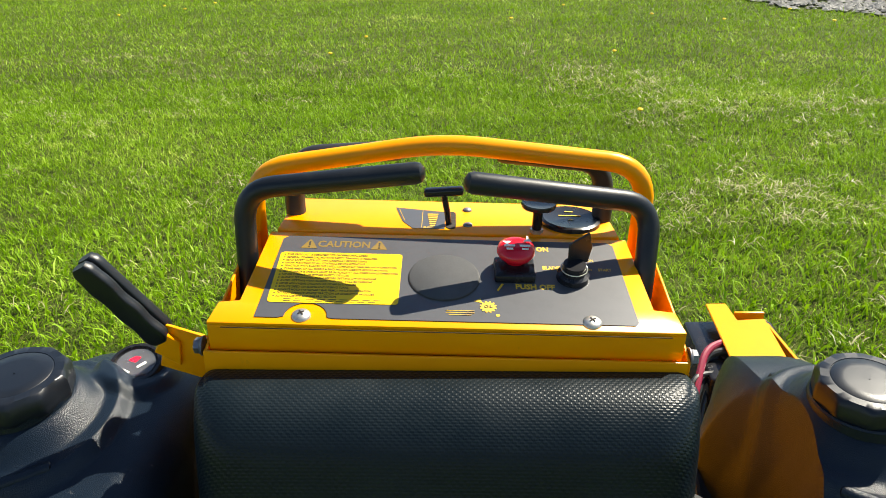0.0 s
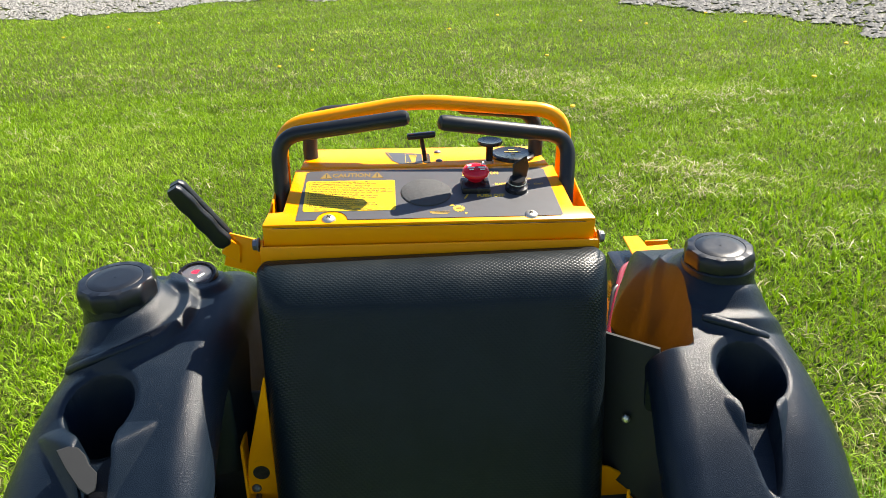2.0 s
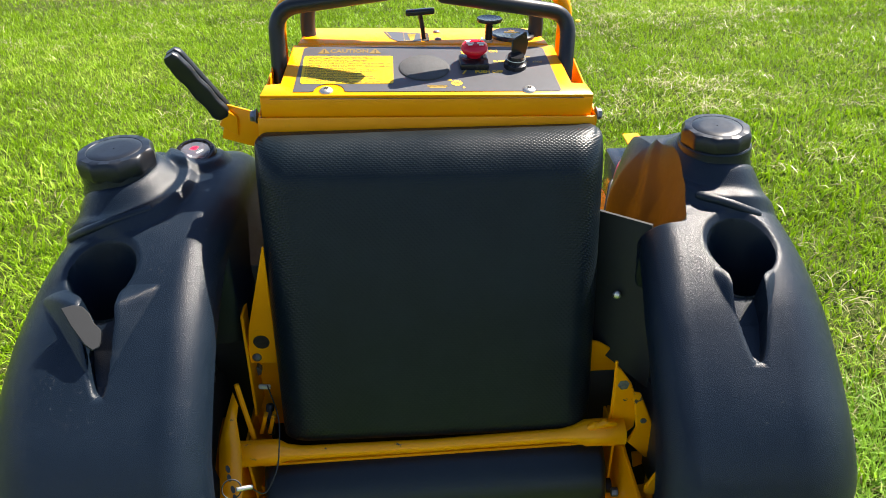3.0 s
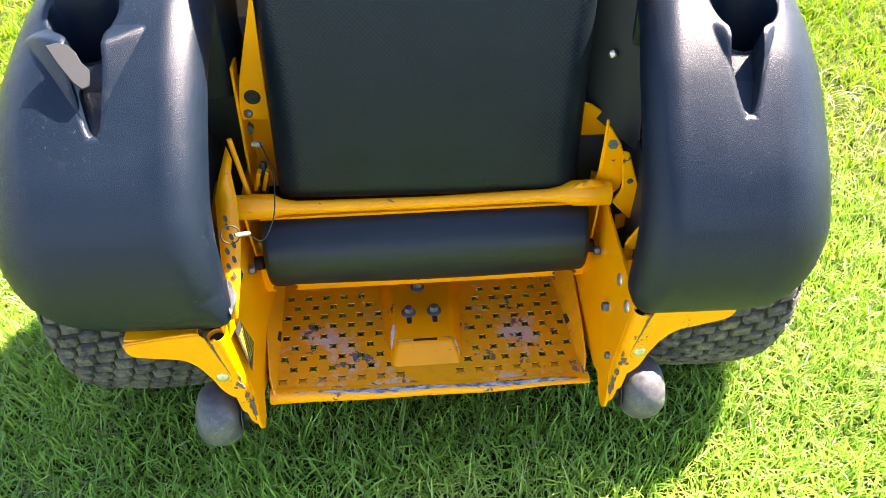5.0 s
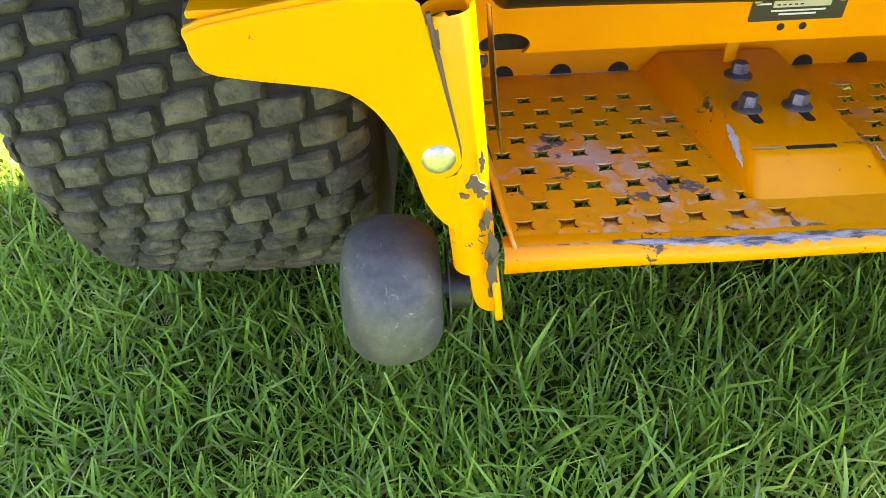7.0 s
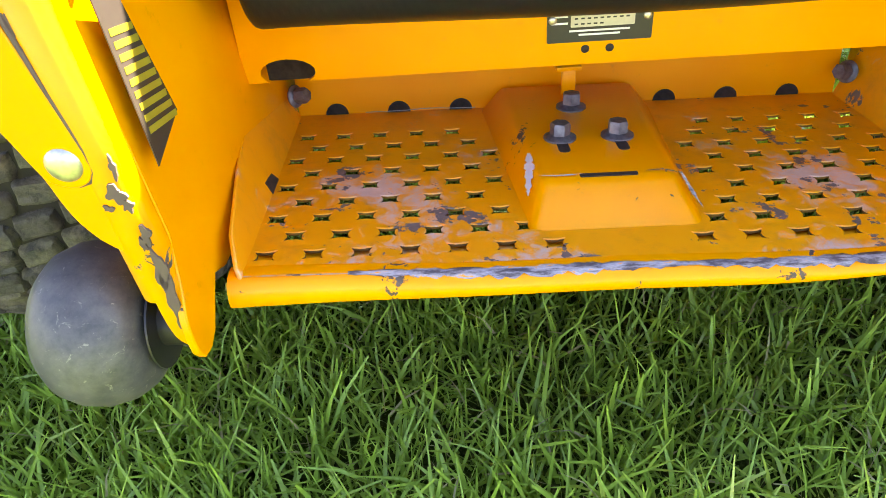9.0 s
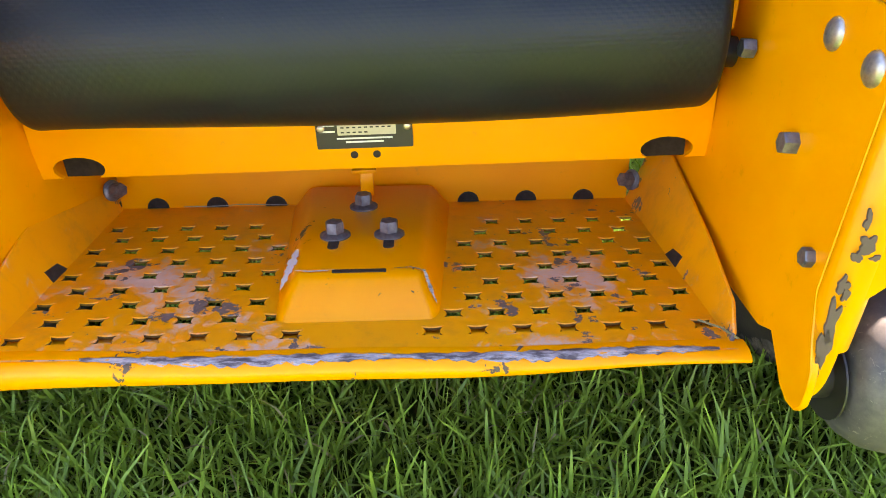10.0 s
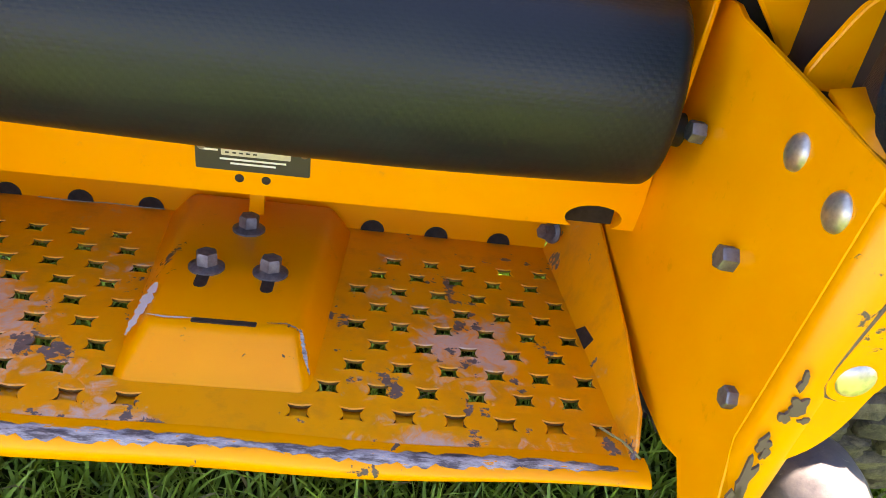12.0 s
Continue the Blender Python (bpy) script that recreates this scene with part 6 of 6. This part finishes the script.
    # rear cover
    rc = part("rear_cover", xf(prism([(-0.190, 0.148), (0.190, 0.148), (0.184, 0.238), (-0.184, 0.238)], 0.006, 0.002, 2), pose(0, 0, 0.024)), M_YEL, con, "yellow rear cover plate", 30)
    part("cover_body", xf(prism([(-0.188, 0.15), (0.188, 0.15), (0.183, 0.236), (-0.183, 0.236)], 0.09, 0.002), pose(0, 0, -0.068)), M_YEL, rc)
    zc = 0.0302
    dk = prism([(-0.062, 0.214), (-0.004, 0.204), (-0.004, 0.158), (-0.04, 0.158), (-0.052, 0.176)], 0.0005, 0)
    sp_ = part("speed_decal", dk, M_DECAL, rc, "charcoal throttle decal", 0, pose(0, 0, zc))
    for i in range(7):
        part("scale_bar", box((-0.018, 0.165 + i * 0.0052, 0.0008), (0.006 + i * 0.0011, 0.0028, 0.0003), (0, 0, 0), 0), M_YINK, sp_)
    words("slow_word", "SLOW", 0.006, M_YINK, sp_, pose(-0.022, 0.1605, 0.0006), "CENTER", width=0.012)
    for c0, c1 in (((-0.030, 0.160), (-0.030, 0.206)), ((-0.050, 0.178), (-0.058, 0.21))):
        part("outline_bar", tube([(*c0, 0.0006), (*c1, 0.0006)], 0.0004, 4, False), M_YINK, sp_)
    part("lever_slot", prism(rrect(0.011, 0.046, 0.005, 4), 0.0006, 0), M_DARK, rc, "", 0, pose(0.003, 0.182, zc))
    lv = part("throttle_lever", tube([(0.002, 0.172, 0.02), (-0.002, 0.170, 0.048), (-0.006, 0.165, 0.070)], 0.0035, 10), M_GLOSS, con, "black T-shaped throttle lever", 60)
    part("tee_bar", box((-0.006, 0.164, 0.073), (0.044, 0.012, 0.009), (0, -5, 0), 0.003, 3), M_GLOSS, lv)
    for yy in (0.170, 0.212):
        domebolt("cover_screw", rc, (0.022, yy, zc), (0, 0, 1), 0.0055, 0.003, M_BOLT)
    ck = part("choke_knob", lathe([(0.005, 0.0), (0.0055, 0.008), (0.0055, 0.026), (0.008, 0.0285), (0.0185, 0.031), (0.0195, 0.034), (0.0185, 0.0365), (0.010, 0.0352), (0, 0.035)], 36), M_GLOSS, con, "black pull choke knob", 50, pose(0.0985, 0.156, zc))
    part("choke_nut", lathe([(0.0075, 0), (0.0075, 0.004), (0, 0.004)], 6), M_ZINC, ck)
    ht = part("hour_plug", lathe([(0.035, 0), (0.0345, 0.004), (0.031, 0.0055), (0.029, 0.0048), (0, 0.0052)], 48), M_GLOSS, con, "black round cover disc with faint print", 40, pose(0.140, 0.188, zc))
    for i, w in enumerate((0.010, 0.026, 0.006)):
        part("print_bar", box((0.0, 0.014 - 0.011 * i, 0.0056), (w, 0.0022, 0.0003), (0, 0, 0), 0), M_YINK, ht)
    # bars
    bar = rounded([(-0.222, 0.186, -0.05), (-0.221, 0.184, 0.086), (-0.01, 0.194, 0.119), (0.218, 0.178, 0.104), (0.220, 0.180, -0.05)], 0.046, 8)
    part("guard_bar", tube(bar, 0.0112, 18), M_YEL, con, "yellow bent reference bar")
    for s in (-1, 1):
        path = [(-0.213, 0.102, -0.030), (-0.2145, 0.110, 0.015), (-0.216, 0.123, 0.087), (-0.034, 0.100, 0.1185)] if s < 0 else [(0.206, 0.088, -0.030), (0.208, 0.098, 0.015), (0.214, 0.128, 0.080), (0.023, 0.086, 0.115)]
        ctrl = rounded(path, 0.043, 8)
        h = part("control_lever", tube(ctrl, 0.0114, 20), M_GRIP, con, "black rubber-sleeved steering lever")
        pv = rounded([(s * 0.172, 0.19, -0.02), (s * 0.180, 0.200, 0.05), (s * 0.170, 0.20, 0.098), (s * 0.06, 0.196, 0.108)], 0.03, 6)
        part("inner_bar", tube(pv, 0.0115, 14), M_POST, con, "dark steel bar behind the levers")
    # parking brake
    part("brake_bracket", join(box((-0.260, 0.027, -0.053), (0.054, 0.004, 0.052), (0, 14, -6), 0.001), xf(prism([(-0.004, 0.002), (0.020, -0.016), (0.022, 0.012), (0.008, 0.024)], 0.018, 0.001), pose(-0.290, 0.036, -0.050, 90, 0, 8))), M_YEL, con, "yellow parking-brake bracket", 30)
    a, b = Vector((-0.284, 0.030, -0.036)), Vector((-0.341, 0.012, 0.056))
    d = (b - a)
    L = d.length
    for k, off in enumerate((-0.0068, 0.0068)):
        n = 24
        rows = []
        for i in range(n + 1):
            t = i / n
            wave = 1 + 0.07 * (k == 1) * math.sin(t * 19)
            hw, hh = 0.0063 * (0.8 if i in (0, n) else 1), 0.0118 * wave * (0.62 if i in (0, n) else 0.9 if i in (1, n - 1) else 1)
            rows.append([(off + hw * cx, hh * cy, t * L) for cx, cy in [(math.copysign(abs(math.cos(q)) ** 0.4, math.cos(q)), math.copysign(abs(math.sin(q)) ** 0.4, math.sin(q))) for q in np.linspace(0, 2 * math.pi, 17)]])
        me = grid_mesh("brake_grip", rows)
        bm = bmesh.new()
        bm.from_mesh(me)
        bmesh.ops.remove_doubles(bm, verts=bm.verts, dist=1e-6)
        bmesh.ops.holes_fill(bm, edges=bm.edges)
        part("brake_grip", bm, M_GRIP, con, "black two-piece brake lever grip", 50, aim(a, d, -20))
    return con


build_platform()
build_beam()
build_pads()
build_frame()
build_wheels()
build_tanks()
build_battery()
build_chassis()
build_controls()

# ---------------------------------------------------------------- lawn
build_grass()
build_gravel()
flower = dandelion()
flower.location = (0.95, 3.9, 0.01)
for fx, fy in ((-0.9, 6.2), (1.05, 5.4), (3.4, 5.3), (3.05, 6.4), (-3.4, 8.2), (-3.1, 8.0), (-2.9, 8.4), (2.2, 6.6), (0.35, 6.9), (2.65, 4.3), (-1.1, 5.6), (1.65, 7.0), (-3.7, 7.7), (0.9, 7.6), (2.9, 7.0)):
    copy_thing(flower, pose(fx, fy, 0.01 + 0.006 * math.sin(fx * 7), 0, 6 * math.sin(fy * 5), fx * 80))

# ---------------------------------------------------------------- no part deeper than a sub-part
bpy.context.view_layer.update()
for ob in list(bpy.data.objects):
    line = [ob]
    while line[-1].parent:
        line.append(line[-1].parent)
    if len(line) > 3:
        host, place = line[-2], ob.matrix_world.copy()
        ob.parent = host
        ob.matrix_parent_inverse = Matrix()
        ob.matrix_basis = host.matrix_world.inverted() @ place
